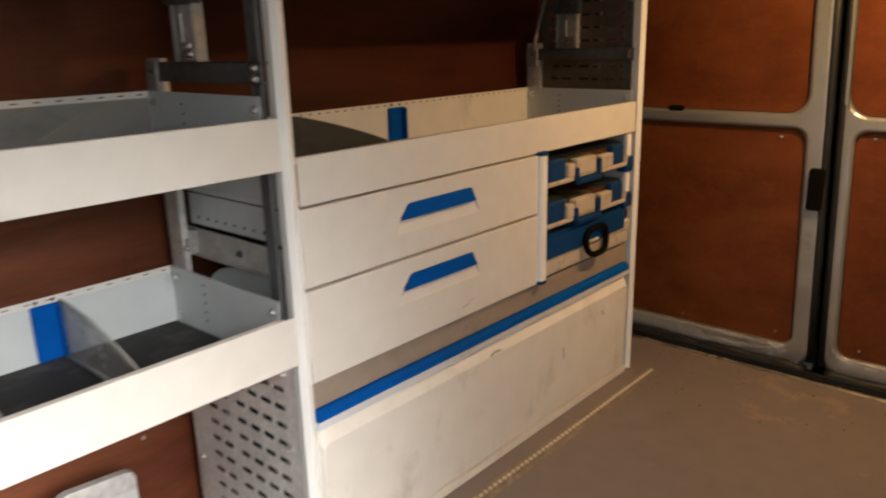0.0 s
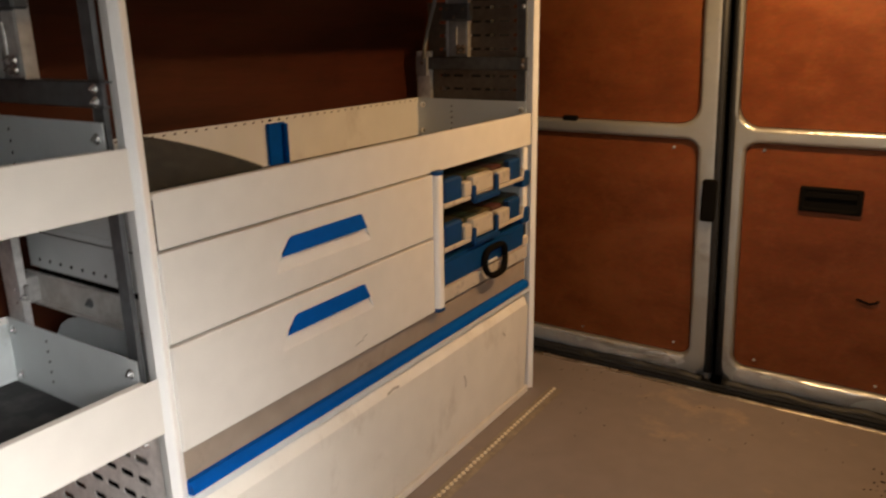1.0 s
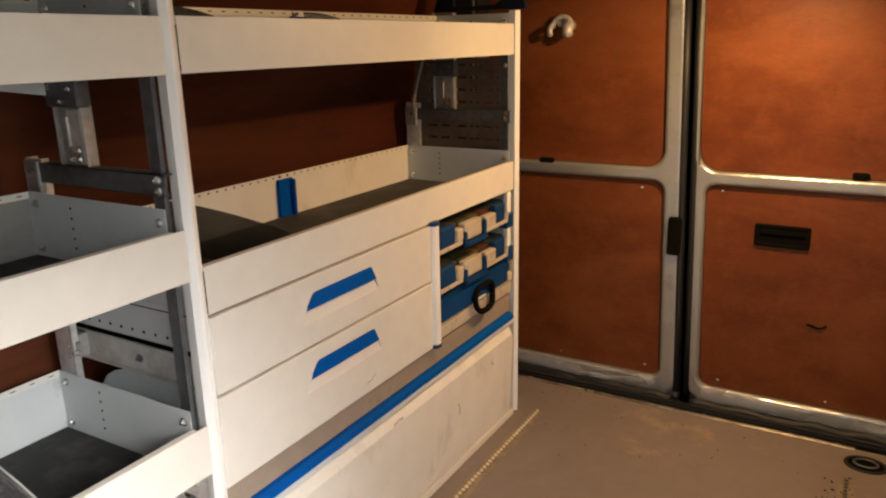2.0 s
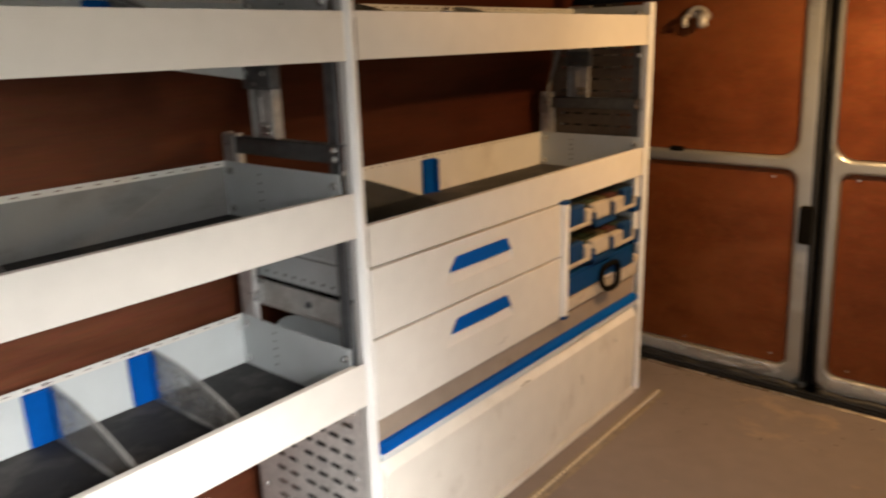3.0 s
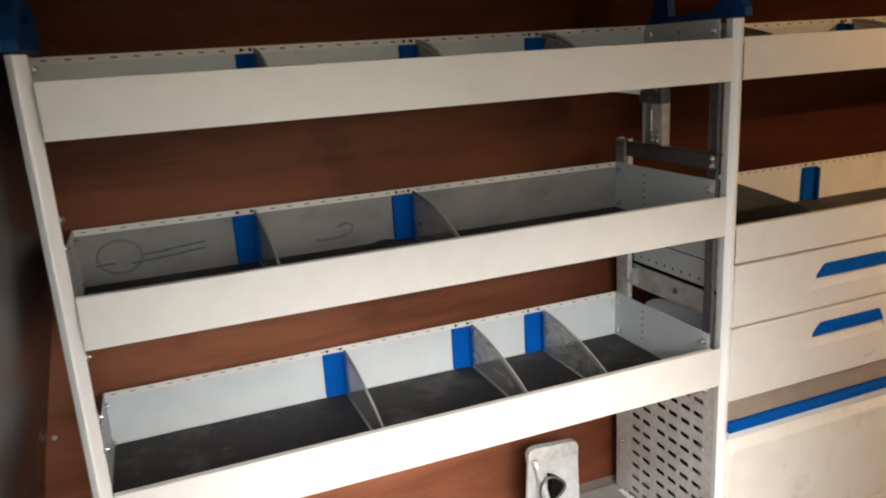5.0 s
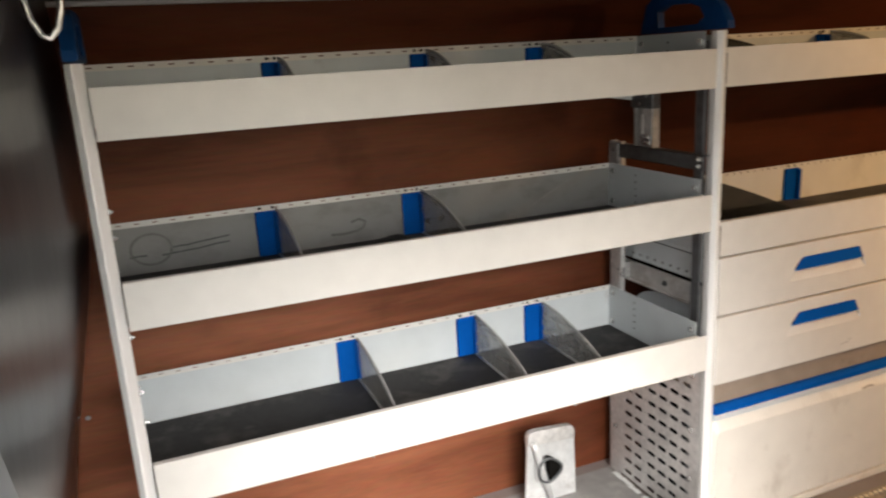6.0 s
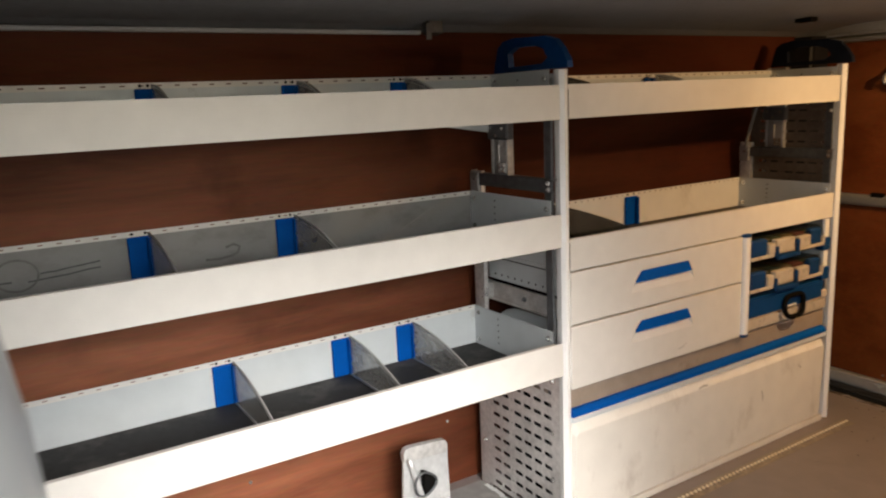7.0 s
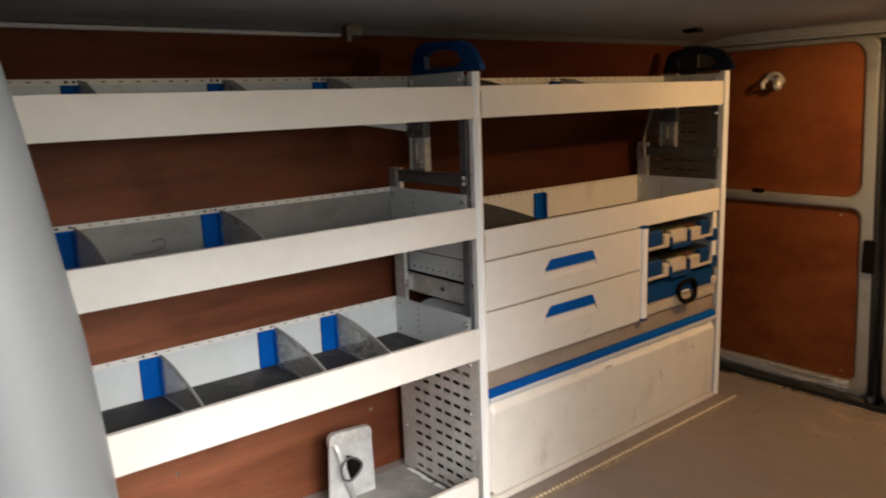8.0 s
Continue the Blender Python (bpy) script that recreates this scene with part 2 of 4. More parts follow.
SMEAR = material("soft_smear", (0.165, 0.16, 0.15), 0.5, 0, 0.2, 40)
SCUFF = material("faint_scuff", (0.50, 0.47, 0.42), 0.5, 0, 0.12, 60)
INK = material("black_ink", (0.10, 0.10, 0.10), 0.6, 0, 0.2, 60)
DUSTY = material("dusty_grey_sheet", (0.27, 0.262, 0.255), 0.6, 0, 0.12, 30, 0.05, 300, dirt=(0.42, 0.40, 0.37), dirt_scale=9, dirt_low=0.5, dirt_high=0.75)
GREYBAND = material("scuffed_grey_laminate", (0.33, 0.268, 0.212), 0.5, 0, 0.08, 24, 0.05, 300, dirt=(0.16, 0.115, 0.085), dirt_scale=9, dirt_low=0.58, dirt_high=0.8)
LINER = material("grey_headliner", (0.22, 0.225, 0.23), 0.8, 0, 0.06, 40, 0.15, 700)
BLACK = material("black_moulded_plastic", (0.014, 0.016, 0.020), 0.30, 0, 0.2, 10, 0.5, 9)
RUBBER = material("black_rubber", (0.010, 0.011, 0.013), 0.55, 0, 0.15, 40, 0.1, 200)
VANPAINT = material("silver_van_paint", (0.43, 0.44, 0.44), 0.34, 0.35, 0.05, 10, 0.35, 26, dirt=(0.22, 0.21, 0.20), dirt_scale=7, dirt_low=0.6, dirt_high=0.8)
DENTED = material("dented_silver_paint", (0.42, 0.43, 0.42), 0.34, 0.62, 0.05, 10, 1.0, 7, bump_deep=0.012, dirt=(0.20, 0.19, 0.18), dirt_scale=7, dirt_low=0.6, dirt_high=0.8)
CRUMPLE = material("bare_silver_paint", (0.56, 0.57, 0.57), 0.24, 0.5, 0.06, 30, dirt=(0.16, 0.15, 0.14), dirt_scale=6, dirt_low=0.54, dirt_high=0.80)
TRIM = material("white_trim", (0.66, 0.67, 0.66), 0.4, 0, 0.03, 20)
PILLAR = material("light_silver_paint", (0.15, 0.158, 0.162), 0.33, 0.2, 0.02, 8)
BRASS = material("brassy_trim", (0.30, 0.245, 0.175), 0.5, 0.2, 0.2, 60, dirt=(0.19, 0.155, 0.13), dirt_scale=22, dirt_low=0.46, dirt_high=0.66)
EDGE = material("worn_bright_edge_trim", (0.62, 0.56, 0.48), 0.28, 0.85, 0.12, 40, dirt=(0.20, 0.16, 0.12), dirt_scale=6, dirt_low=0.44, dirt_high=0.60)
STUD = material("worn_bright_stud", (0.86, 0.76, 0.58), 0.3, 0.5, 0.1, 60)
ZINC = material("bright_zinc_sheet", (0.74, 0.75, 0.75), 0.33, 0.45, 0.1, 50, 0.1, 120, dirt=(0.40, 0.38, 0.36), dirt_scale=14, dirt_low=0.58, dirt_high=0.8)
# Dim copy of GALV: brown wood reflections and low light put into the colour.
GALV_DIMMED = material("dimmed_galvanised_steel", (0.155, 0.118, 0.09), 0.45, 0.3, 0.18, 60, 0.1, 160)
# Real smudges, on a base darkened for the shade under the tray above.
PALE_DIMMED_DIRTY = material("dimmed_smudged_coat", (0.25, 0.247, 0.235), 0.42, 0, 0.05, 14, 0.03, 260, dirt=(0.15, 0.142, 0.13), dirt_scale=11, dirt_low=0.50, dirt_high=0.80, dirt_stretch=(1, 0.6, 1.2))
# Near-black for dark parts, and for sheets that stand in for shade.
DARK = material("dark_parts_and_shade", (0.006, 0.0055, 0.005), 0.8, 0, 0.1, 20, spec=0.04)
CLEAR = clear_plastic("smoky_clear_plastic", (0.42, 0.42, 0.405), 0.56)
# Blade edge beads; bright streak reflections are put into their pale colour.
RIM = clear_plastic("worn_glinting_edge", (0.60, 0.60, 0.585), 0.25)
SMOKE = clear_plastic("dark_smoked_plastic", (0.05, 0.042, 0.035), 0.30)
CLEAR_LID = clear_plastic("clear_case_lid", (0.04, 0.04, 0.04), 0.70)
BLOCK_COAT = material("grey_block_coat", (0.23, 0.22, 0.205), 0.85, 0, 0.08, 12, 0.3, 120, dirt=(0.10, 0.095, 0.09), dirt_scale=2, dirt_low=0.55, dirt_high=0.75)
GROUND = material("concrete_yard", (0.22, 0.215, 0.20), 0.85, 0, 0.2, 40, 0.3, 200)
CASE_CREAM = material("aged_cream_plastic", (0.52, 0.46, 0.38), 0.5, 0, 0.06, 30, 0.03, 260, dirt=(0.20, 0.16, 0.12), dirt_scale=22, dirt_low=0.52, dirt_high=0.75)
CASE_BLUE = material("dull_blue_plastic", (0.004, 0.040, 0.135), 0.5, 0, 0.1, 60, 0.03, 300, spec=0.25)
RED = material("red_bins", (0.15, 0.035, 0.02), 0.5, 0, 0.06, 30)
YELLOW = material("yellow_bins", (0.17, 0.12, 0.03), 0.5, 0, 0.06, 30)
GREEN = material("green_bins", (0.05, 0.09, 0.03), 0.5, 0, 0.06, 30)
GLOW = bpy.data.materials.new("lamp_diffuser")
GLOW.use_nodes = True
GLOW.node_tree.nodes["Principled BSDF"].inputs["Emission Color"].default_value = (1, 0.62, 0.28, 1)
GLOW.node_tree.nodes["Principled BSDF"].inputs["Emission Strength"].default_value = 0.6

# ---- mesh helpers ----
ORIGIN = {}


def thing(name, at, label, category, group="", kind=""):
    """A top-level thing: an Empty at its base."""
    ob = new(name)
    ob.empty_display_size = 0.05
    ob.location = at
    ORIGIN[ob] = Vector(at)
    return tagged(ob, label, category, group, kind)


def part(name, bm, mat, parent, label="", smooth=False):
    """Links bm, given in world metres, as one mesh object under parent."""
    me = bpy.data.meshes.new(name)
    o = ORIGIN.get(parent, Vector((0, 0, 0)))
    bmesh.ops.translate(bm, verts=bm.verts, vec=-o)
    bmesh.ops.recalc_face_normals(bm, faces=bm.faces)
    bm.to_mesh(me)
    bm.free()
    me.materials.append(mat)
    if smooth:
        for p in me.polygons:
            p.use_smooth = True
    ob = new(name, me)
    ob.parent = parent
    ORIGIN[ob] = o
    if label:
        ob["label"] = label
    return ob


def solid(name, bm, mat, label, category, kind="", group="", smooth=False):
    """A top-level thing of one mesh."""
    ob = part(name, bm, mat, None, "", smooth)
    ORIGIN[ob] = Vector((0, 0, 0))
    return tagged(ob, label, category, group, kind)


def box(x0, x1, y0, y1, z0, z1, b=0.0015, seg=1):
    bm = bmesh.new()
    bmesh.ops.create_cube(bm, size=1)
    for v in bm.verts:
        v.co = Vector(((x0 + x1) / 2 + v.co.x * (x1 - x0), (y0 + y1) / 2 + v.co.y * (y1 - y0), (z0 + z1) / 2 + v.co.z * (z1 - z0)))
    if b:
        bmesh.ops.bevel(bm, geom=list(bm.edges), offset=min(b, abs(x1 - x0) / 2.2, abs(y1 - y0) / 2.2, abs(z1 - z0) / 2.2), segments=seg, affect="EDGES")
    return bm


def merged(*bms):
    """All the meshes in one bmesh."""
    out = bmesh.new()
    for bm in bms:
        me = bpy.data.meshes.new("tmp")
        bm.to_mesh(me)
        bm.free()
        out.from_mesh(me)
        bpy.data.meshes.remove(me)
    return out


def rod(a, b, r, n=10, r2=None):
    """A round bar from a to b."""
    a, b = Vector(a), Vector(b)
    bm = bmesh.new()
    bmesh.ops.create_cone(bm, cap_ends=True, segments=n, radius1=r, radius2=r if r2 is None else r2, depth=(b - a).length)
    q = (b - a).to_track_quat("Z", "Y").to_matrix().to_4x4()
    bmesh.ops.transform(bm, matrix=Matrix.Translation((a + b) / 2) @ q, verts=bm.verts)
    return bm


def tube(points, r, n=8):
    """A round wire through points."""
    bm = bmesh.new()
    pts = [Vector(p) for p in points]
    rings = []
    for i, p in enumerate(pts):
        d = (pts[min(i + 1, len(pts) - 1)] - pts[max(i - 1, 0)]).normalized()
        side = d.orthogonal().normalized() if i == 0 else (side - d * side.dot(d)).normalized()
        up = d.cross(side)
        rings.append([bm.verts.new(p + (side * math.cos(k * math.tau / n) + up * math.sin(k * math.tau / n)) * r) for k in range(n)])
    for a, b in zip(rings, rings[1:]):
        for k in range(n):
            bm.faces.new((a[k], a[(k + 1) % n], b[(k + 1) % n], b[k]))
    bm.faces.new(rings[0]), bm.faces.new(rings[-1])
    return bm


def outline_rect(u0, u1, v0, v1, r, n=5):
    """A rounded rectangle as points, counter-clockwise."""
    r = max(r, 1e-4)
    pts = []
    for cu, cv, a0 in ((u1 - r, v0 + r, -90), (u1 - r, v1 - r, 0), (u0 + r, v1 - r, 90), (u0 + r, v0 + r, 180)):
        for k in range(n + 1):
            a = radians(a0 + 90 * k / n)
            pts.append((cu + r * math.cos(a), cv + r * math.sin(a)))
    return pts


def prism(pts, axis, c0, c1, holes=(), chamfer=0.0, steps=1):
    """A flat outline (u, v) with holes, thick from c0 to c1 along axis: x takes (y, z), y takes (x, z), z takes (x, y)."""
    def place(u, v, c):
        return (c, u, v) if axis == "x" else (u, c, v) if axis == "y" else (u, v, c)

    def shrunk(loop, d):
        m = len(loop)
        out = []
        for i in range(m):
            a, p, b = (Vector(loop[i - 1]), Vector(loop[i]), Vector(loop[(i + 1) % m]))
            e1, e2 = (p - a).normalized(), (b - p).normalized()
            nn = Vector((-e1.y - e2.y, e1.x + e2.x))
            if nn.length < 1e-6:
                nn = Vector((-e1.y, e1.x))
            nn.normalize()
            c = max(0.5, nn.dot(Vector((-e1.y, e1.x))))
            out.append(tuple(p + nn * d / c))
        return out
    bm = bmesh.new()
    loops = [list(pts), *[list(h) for h in holes]]
    for loop in loops[1:]:
        loop.reverse()
    edges_front, edges_back = [], []
    for loop in loops:
        stages = [(loop, c0)]
        if chamfer:
            s = 1 if c1 > c0 else -1
            for a in ((90,) if steps == 1 else [90 * k / steps for k in range(steps + 1)]):
                if steps == 1:
                    stages.append((loop, c1 - s * chamfer))
                stages.append((shrunk(loop, chamfer * (1 - math.cos(radians(a)))), c1 - s * chamfer * (1 - math.sin(radians(a)))))
        else:
            stages += [(loop, c1)]
        rows = [[bm.verts.new(place(u, v, c)) for u, v in lp] for lp, c in stages]
        for a, b in zip(rows, rows[1:]):
            for k in range(len(a)):
                bm.faces.new((a[k], a[(k + 1) % len(a)], b[(k + 1) % len(a)], b[k]))
        for row, store in ((rows[0], edges_back), (rows[-1], edges_front)):
            for k in range(len(row)):
                store.append(bm.edges.get((row[k], row[(k + 1) % len(row)])))
    for store in (edges_front, edges_back):
        bmesh.ops.triangle_fill(bm, use_beauty=True, use_dissolve=False, edges=store)
    return bm


def perforated(axis, c, u0, u1, v0, v1, nu, nv, su, sv, thick=0.0015, cols=None):
    """A sheet with slots of size su x sv, real holes, in nu equal columns or in cols of (width, su, sv), where su = 0 leaves the column plain."""
    def place(u, v, k):
        w = c + k * thick
        return (w, u, v) if axis == "x" else (u, w, v) if axis == "y" else (u, v, w)
    bm = bmesh.new()
    dv = (v1 - v0) / nv
    a = u0
    for wide, su, sv in cols or [((u1 - u0) / nu, su, sv)] * nu:
        b = a + wide
        for j in range(nv):
            p, q = v0 + j * dv, v0 + (j + 1) * dv
            mu, mv = (a + b) / 2, (p + q) / 2
            if not su:
                for k in (0, 1):
                    bm.faces.new([bm.verts.new(place(*uv, k)) for uv in ((a, p), (b, p), (b, q), (a, q))])
                continue
            hole = [(mu - su / 2, mv - sv / 4), (mu - su / 2 + sv / 3, mv - sv / 2), (mu + su / 2 - sv / 3, mv - sv / 2), (mu + su / 2, mv - sv / 4),
                    (mu + su / 2, mv + sv / 4), (mu + su / 2 - sv / 3, mv + sv / 2), (mu - su / 2 + sv / 3, mv + sv / 2), (mu - su / 2, mv + sv / 4)]
            rim = [(a, p), (a, p), (b, p), (b, p), (b, q), (b, q), (a, q), (a, q)]
            layers = []
            for k in (0, 1):
                hv = [bm.verts.new(place(*uv, k)) for uv in hole]
                cs = {uv: bm.verts.new(place(*uv, k)) for uv in ((a, p), (b, p), (b, q), (a, q))}
                for m in range(8):
                    m2 = (m + 1) % 8
                    vs = [cs[rim[m]], cs[rim[m2]], hv[m2], hv[m]] if rim[m] != rim[m2] else [cs[rim[m]], hv[m2], hv[m]]
                    bm.faces.new(vs)
                layers.append(hv)
            for m in range(8):
                bm.faces.new((layers[0][m], layers[0][(m + 1) % 8], layers[1][(m + 1) % 8], layers[1][m]))
        a = b
    bmesh.ops.remove_doubles(bm, verts=bm.verts, dist=1e-5)
    return bm


def bolt(p, axis, r=0.006, h=0.005):
    """A hexagon bolt head with its washer, standing out from p along axis."""
    p, d = Vector(p), Vector(axis)
    return merged(rod(p, p + d * h * 0.35, r * 1.45, 12), rod(p + d * h * 0.3, p + d * h, r, 6), rod(p + d * h, p + d * h * 1.7, r * 0.5, 8))


# ---- the van body ----
WALL_X, KINK_Z, ROOF_Z = -0.42, 0.985, 1.405
REAR_Y, FRONT_Y, SIDE_X = 1.60, -1.47, 1.28

solid("ground", box(-14, 14, -14, 14, -0.66, -0.60, 0), GROUND, "pale grey concrete ground outside the van", "ground", "structure")
# Unseen wall, added to hold back low sky light; its step shapes the reach.
solid("sky_block_wall", merged(box(5.0, 5.25, -14, -2.6, -0.60, 2.03, 0.004), box(4.97, 5.28, -14, -2.6, 2.03, 2.10, 0.01), box(5.0, 5.25, -2.6, 14, -0.60, 1.25, 0.004), box(4.97, 5.28, -2.6, 14, 1.25, 1.32, 0.01)), BLOCK_COAT, "unseen stepped grey wall added to limit low daylight into the van", "wall", "structure")
solid("floor", box(WALL_X - 0.02, SIDE_X, FRONT_Y - 0.1, 1.500, -0.03, 0.0, 0.002), FLOOR, "worn grey-brown vinyl load floor with dusty scuffs", "floor", "structure")
solid("rear_sill", merged(box(WALL_X, SIDE_X, 1.501, 1.70, -0.06, -0.022, 0.004), box(WALL_X, SIDE_X, 1.53, 1.56, -0.022, 0.006, 0.008, 2)), RUBBER,
      "black rubber sill and seal below the rear doors", "sill", "structure")
solid("floor_edge_trim", merged(box(WALL_X, 0.975, 1.488, 1.504, -0.006, 0.004, 0.002), *[rod((x, 1.496, 0.003), (x, 1.496, 0.0065), 0.006, 8) for x in (-0.05, 0.22, 0.55, 0.80, 0.93)]),
      EDGE, "thin worn metal trim along the floor edge", "trim", "structure")

# plywood-lined side wall: an upright lower sheet and an upper sheet that leans inwards
wall = solid("wall_west", merged(box(-0.50, -0.436, FRONT_Y - 0.1, 1.70, -0.06, KINK_Z, 0), prism([(-0.52, KINK_Z), (-0.440, KINK_Z), (-0.330, 1.375), (-0.326, 1.44), (-0.52, 1.44)], "y", FRONT_Y - 0.1, 1.70)),
             VANPAINT, "silver van side wall behind plywood lining", "wall", "structure")
front_line = [(WALL_X, 0.0)] + [(WALL_X + 0.446 * (z - 0.896) ** 1.73, z) for z in (0.896 + 0.468 * k / 30 for k in range(31))]
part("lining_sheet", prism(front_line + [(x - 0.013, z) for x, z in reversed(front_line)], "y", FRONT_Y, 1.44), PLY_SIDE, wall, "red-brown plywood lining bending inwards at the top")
for sy in (-1.18, -0.72, -0.095, 0.4, 0.9):
    part("screw", merged(rod((WALL_X, sy, 0.212), (WALL_X + 0.002, sy, 0.212), 0.005, 8)), BRIGHT, wall)
part("screw", rod((WALL_X - 0.002, -1.368, 0.487), (WALL_X + 0.004, -1.368, 0.487), 0.006, 8), BRIGHT, wall)
solid("trim_roof", box(-0.305, -0.288, FRONT_Y, -0.20, 1.357, 1.367, 0.003), TRIM, "thin white trim strip along the roof edge", "trim", "structure")

# roof with its lining
def roof_bm():
    prof = [(-0.50, 1.355), (-0.325, 1.361), (-0.27, 1.379), (-0.15, 1.395), (0.10, ROOF_Z), (0.80, ROOF_Z), (1.08, 1.400), (1.24, 1.388), (1.40, 1.38), (1.40, 1.46), (-0.50, 1.46)]
    return prism(prof, "y", FRONT_Y - 0.12, 1.78)


solid("ceiling", roof_bm(), LINER, "smooth dark grey headliner above the shelving", "ceiling", "structure")
solid("roof_clip", merged(box(-0.262, -0.226, -0.217, -0.172, 1.352, 1.388, 0.004), box(-0.225, -0.222, -0.226, -0.210, 1.338, 1.378, 0.001)), GALV_DARK, "small dark clip under the headliner", "clip")
solid("roof_clip", box(-0.09, -0.03, 1.10, 1.14, 1.385, 1.402, 0.004), DARK, "small dark plastic clip under the headliner", "clip")

# rear header and rear doors
solid("rear_header", box(-0.45, 1.36, 1.56, 1.74, 1.357, 1.41, 0.012, 3), LINER, "grey header above the rear doors", "beam", "structure")


def on_door(name, bm, mat, owner, label="", smooth=False):
    """A part of a rear door: the doors lean a little towards the racking at the top."""
    for v in bm.verts:
        v.co.x += 0.005 - 0.033 * (v.co.z - 0.72)
    return part(name, bm, mat, owner, label, smooth)


def crumpled_bm(x0, x1, z0, z1):
    """A thin sheet along the foot of a door, knocked out of shape."""
    bm = bmesh.new()
    n, m = 90, 7
    rows = []
    for j in range(m + 1):
        row = []
        for i in range(n + 1):
            x, z = x0 + (x1 - x0) * i / n, z0 + (z1 - z0) * j / m
            edge = min(1.0, i / 6, (n - i) / 6) * math.sin(math.pi * j / m) ** 0.5
            w = 0.45 + 1.1 * noise.noise(Vector((x * 6.5, z * 16, x0 * 9))) + 0.35 * noise.noise(Vector((x * 21, z * 40, 5 + x0)))
            row.append(bm.verts.new((x, REAR_Y - 0.0125 - 0.007 * edge * w, z + 0.003 * noise.noise(Vector((x * 20, j, x0 * 3))))))
        rows.append(row)
    for a, b in zip(rows, rows[1:]):
        for i in range(n):
            bm.faces.new((a[i], a[i + 1], b[i + 1], b[i]))
    r = bmesh.ops.extrude_face_region(bm, geom=list(bm.faces))
    for v in [g for g in r["geom"] if isinstance(g, bmesh.types.BMVert)]:
        v.co.y += 0.006
    return bm


def rear_door(name, x0, x1, low_x, up_x, label):
    """One rear door: pressed metal frame with two plywood panels in rounded openings; its edges lean slightly."""
    d = thing(name, ((x0 + x1) / 2, REAR_Y, 0), label, "door", "rear doors", "structure")
    low = (*low_x, 0.060, 0.728)
    up = (*up_x, 0.770, 1.334)
    frame_bm = prism(outline_rect(x0, x1, 0.005, 1.355, 0.05, 6), "y", REAR_Y + 0.035, REAR_Y - 0.014, (outline_rect(*low, 0.035, 6), outline_rect(*up, 0.06, 7)), 0.013, 4)
    on_door("door_frame", frame_bm, DENTED, d, "dented silver metal door frame")
    on_door("outer_skin", box(x0, x1, REAR_Y + 0.036, REAR_Y + 0.06, -0.05, 1.37, 0.004), VANPAINT, d)
    for (a, b, p, q), r in ((low, 0.034), (up, 0.059)):
        on_door("panel", prism(outline_rect(a + 0.001, b - 0.001, p + 0.001, q - 0.001, r, 6), "y", REAR_Y + 0.03, REAR_Y + 0.003, (), 0.002), PLY_DOOR, d, "stained orange-brown plywood panel")
    on_door("crumpled_rail", crumpled_bm(x0 + 0.030, x1 - 0.030, 0.0075, 0.0585), CRUMPLE, d, "crumpled bare silver bottom rail", True)
    on_door("seal", tube([(x1 if x0 < 0 else x0, REAR_Y - 0.004, z) for z in (0.02, 0.3, 0.7, 1.0, 1.34)], 0.012, 8), RUBBER, d, "black rubber edge seal", True)
    on_door("bottom_seal", tube([(x0 + 0.012 + (x1 - x0 - 0.024) * k / 40, REAR_Y - 0.012 + 0.010 * noise.noise(Vector((k * 0.37, x0 * 5, 1.7))), -0.009 + 0.010 * noise.noise(Vector((k * 0.29, x0 * 7, 4.1)))) for k in range(41)], 0.021, 10), RUBBER, d, "crumpled black rubber seal along the bottom", True)
    for sx, sz in ((low[0] + 0.05, 0.71), (low[1] - 0.07, 0.702), (low[0] + 0.06, 0.088), (low[1] - 0.05, 0.093), ((low[0] + low[1]) / 2, 0.083)):
        on_door("screw", rod((sx, REAR_Y + 0.003, sz), (sx, REAR_Y - 0.001, sz), 0.0045, 8), BRIGHT, d)
    return d


d1 = rear_door("door_1", -0.40, 0.408, (-0.355, 0.351), (-0.355, 0.351), "closed van rear door with plywood panels")
part("latch", prism(outline_rect(0.381, 0.422, 0.496, 0.619, 0.008, 3), "y", REAR_Y + 0.0, REAR_Y - 0.030, (), 0.004), DARK, d1, "black plastic latch")
part("stop_block", box(-0.066, -0.016, REAR_Y - 0.012, REAR_Y + 0.004, 0.761, 0.781, 0.004), DARK, d1, "small black rubber stop")
d2 = rear_door("door_2", 0.444, 1.275, (0.479, 1.23), (0.457, 1.23), "closed van rear door with a black recessed handle")
handle_outer = outline_rect(0.635, 0.789, 0.552, 0.620, 0.006, 3)
handle = part("handle", prism(handle_outer, "y", REAR_Y + 0.004, REAR_Y - 0.006, (outline_rect(0.647, 0.777, 0.562, 0.610, 0.006, 3),), 0.002), DARK, d2, "black plastic recessed grip")
part("grip_cup", box(0.643, 0.781, REAR_Y - 0.001, REAR_Y + 0.004, 0.558, 0.614, 0), DARK, handle)
part("grip_bar", box(0.649, 0.775, REAR_Y - 0.008, REAR_Y - 0.001, 0.590, 0.608, 0.003, 2), DARK, handle)
part("stop_block", box(0.876, 0.919, REAR_Y - 0.012, REAR_Y + 0.004, 0.771, 0.791, 0.004), DARK, d2, "small black rubber stop")
part("gouge", tube([(0.805, REAR_Y, 0.323), (0.820, REAR_Y, 0.319), (0.837, REAR_Y, 0.314), (0.851, REAR_Y, 0.319), (0.858, REAR_Y, 0.326)], 0.0035, 6), DARK, d2, "dark gouge in the plywood", True)
# Added black sheet: the shade in the door gaps put into its colour.
solid("door_gap_shade", box(-0.5, 1.36, 1.66, 1.70, -0.06, 1.40, 0), DARK, "added black sheet standing in for the shade behind the rear doors", "wall", "structure")

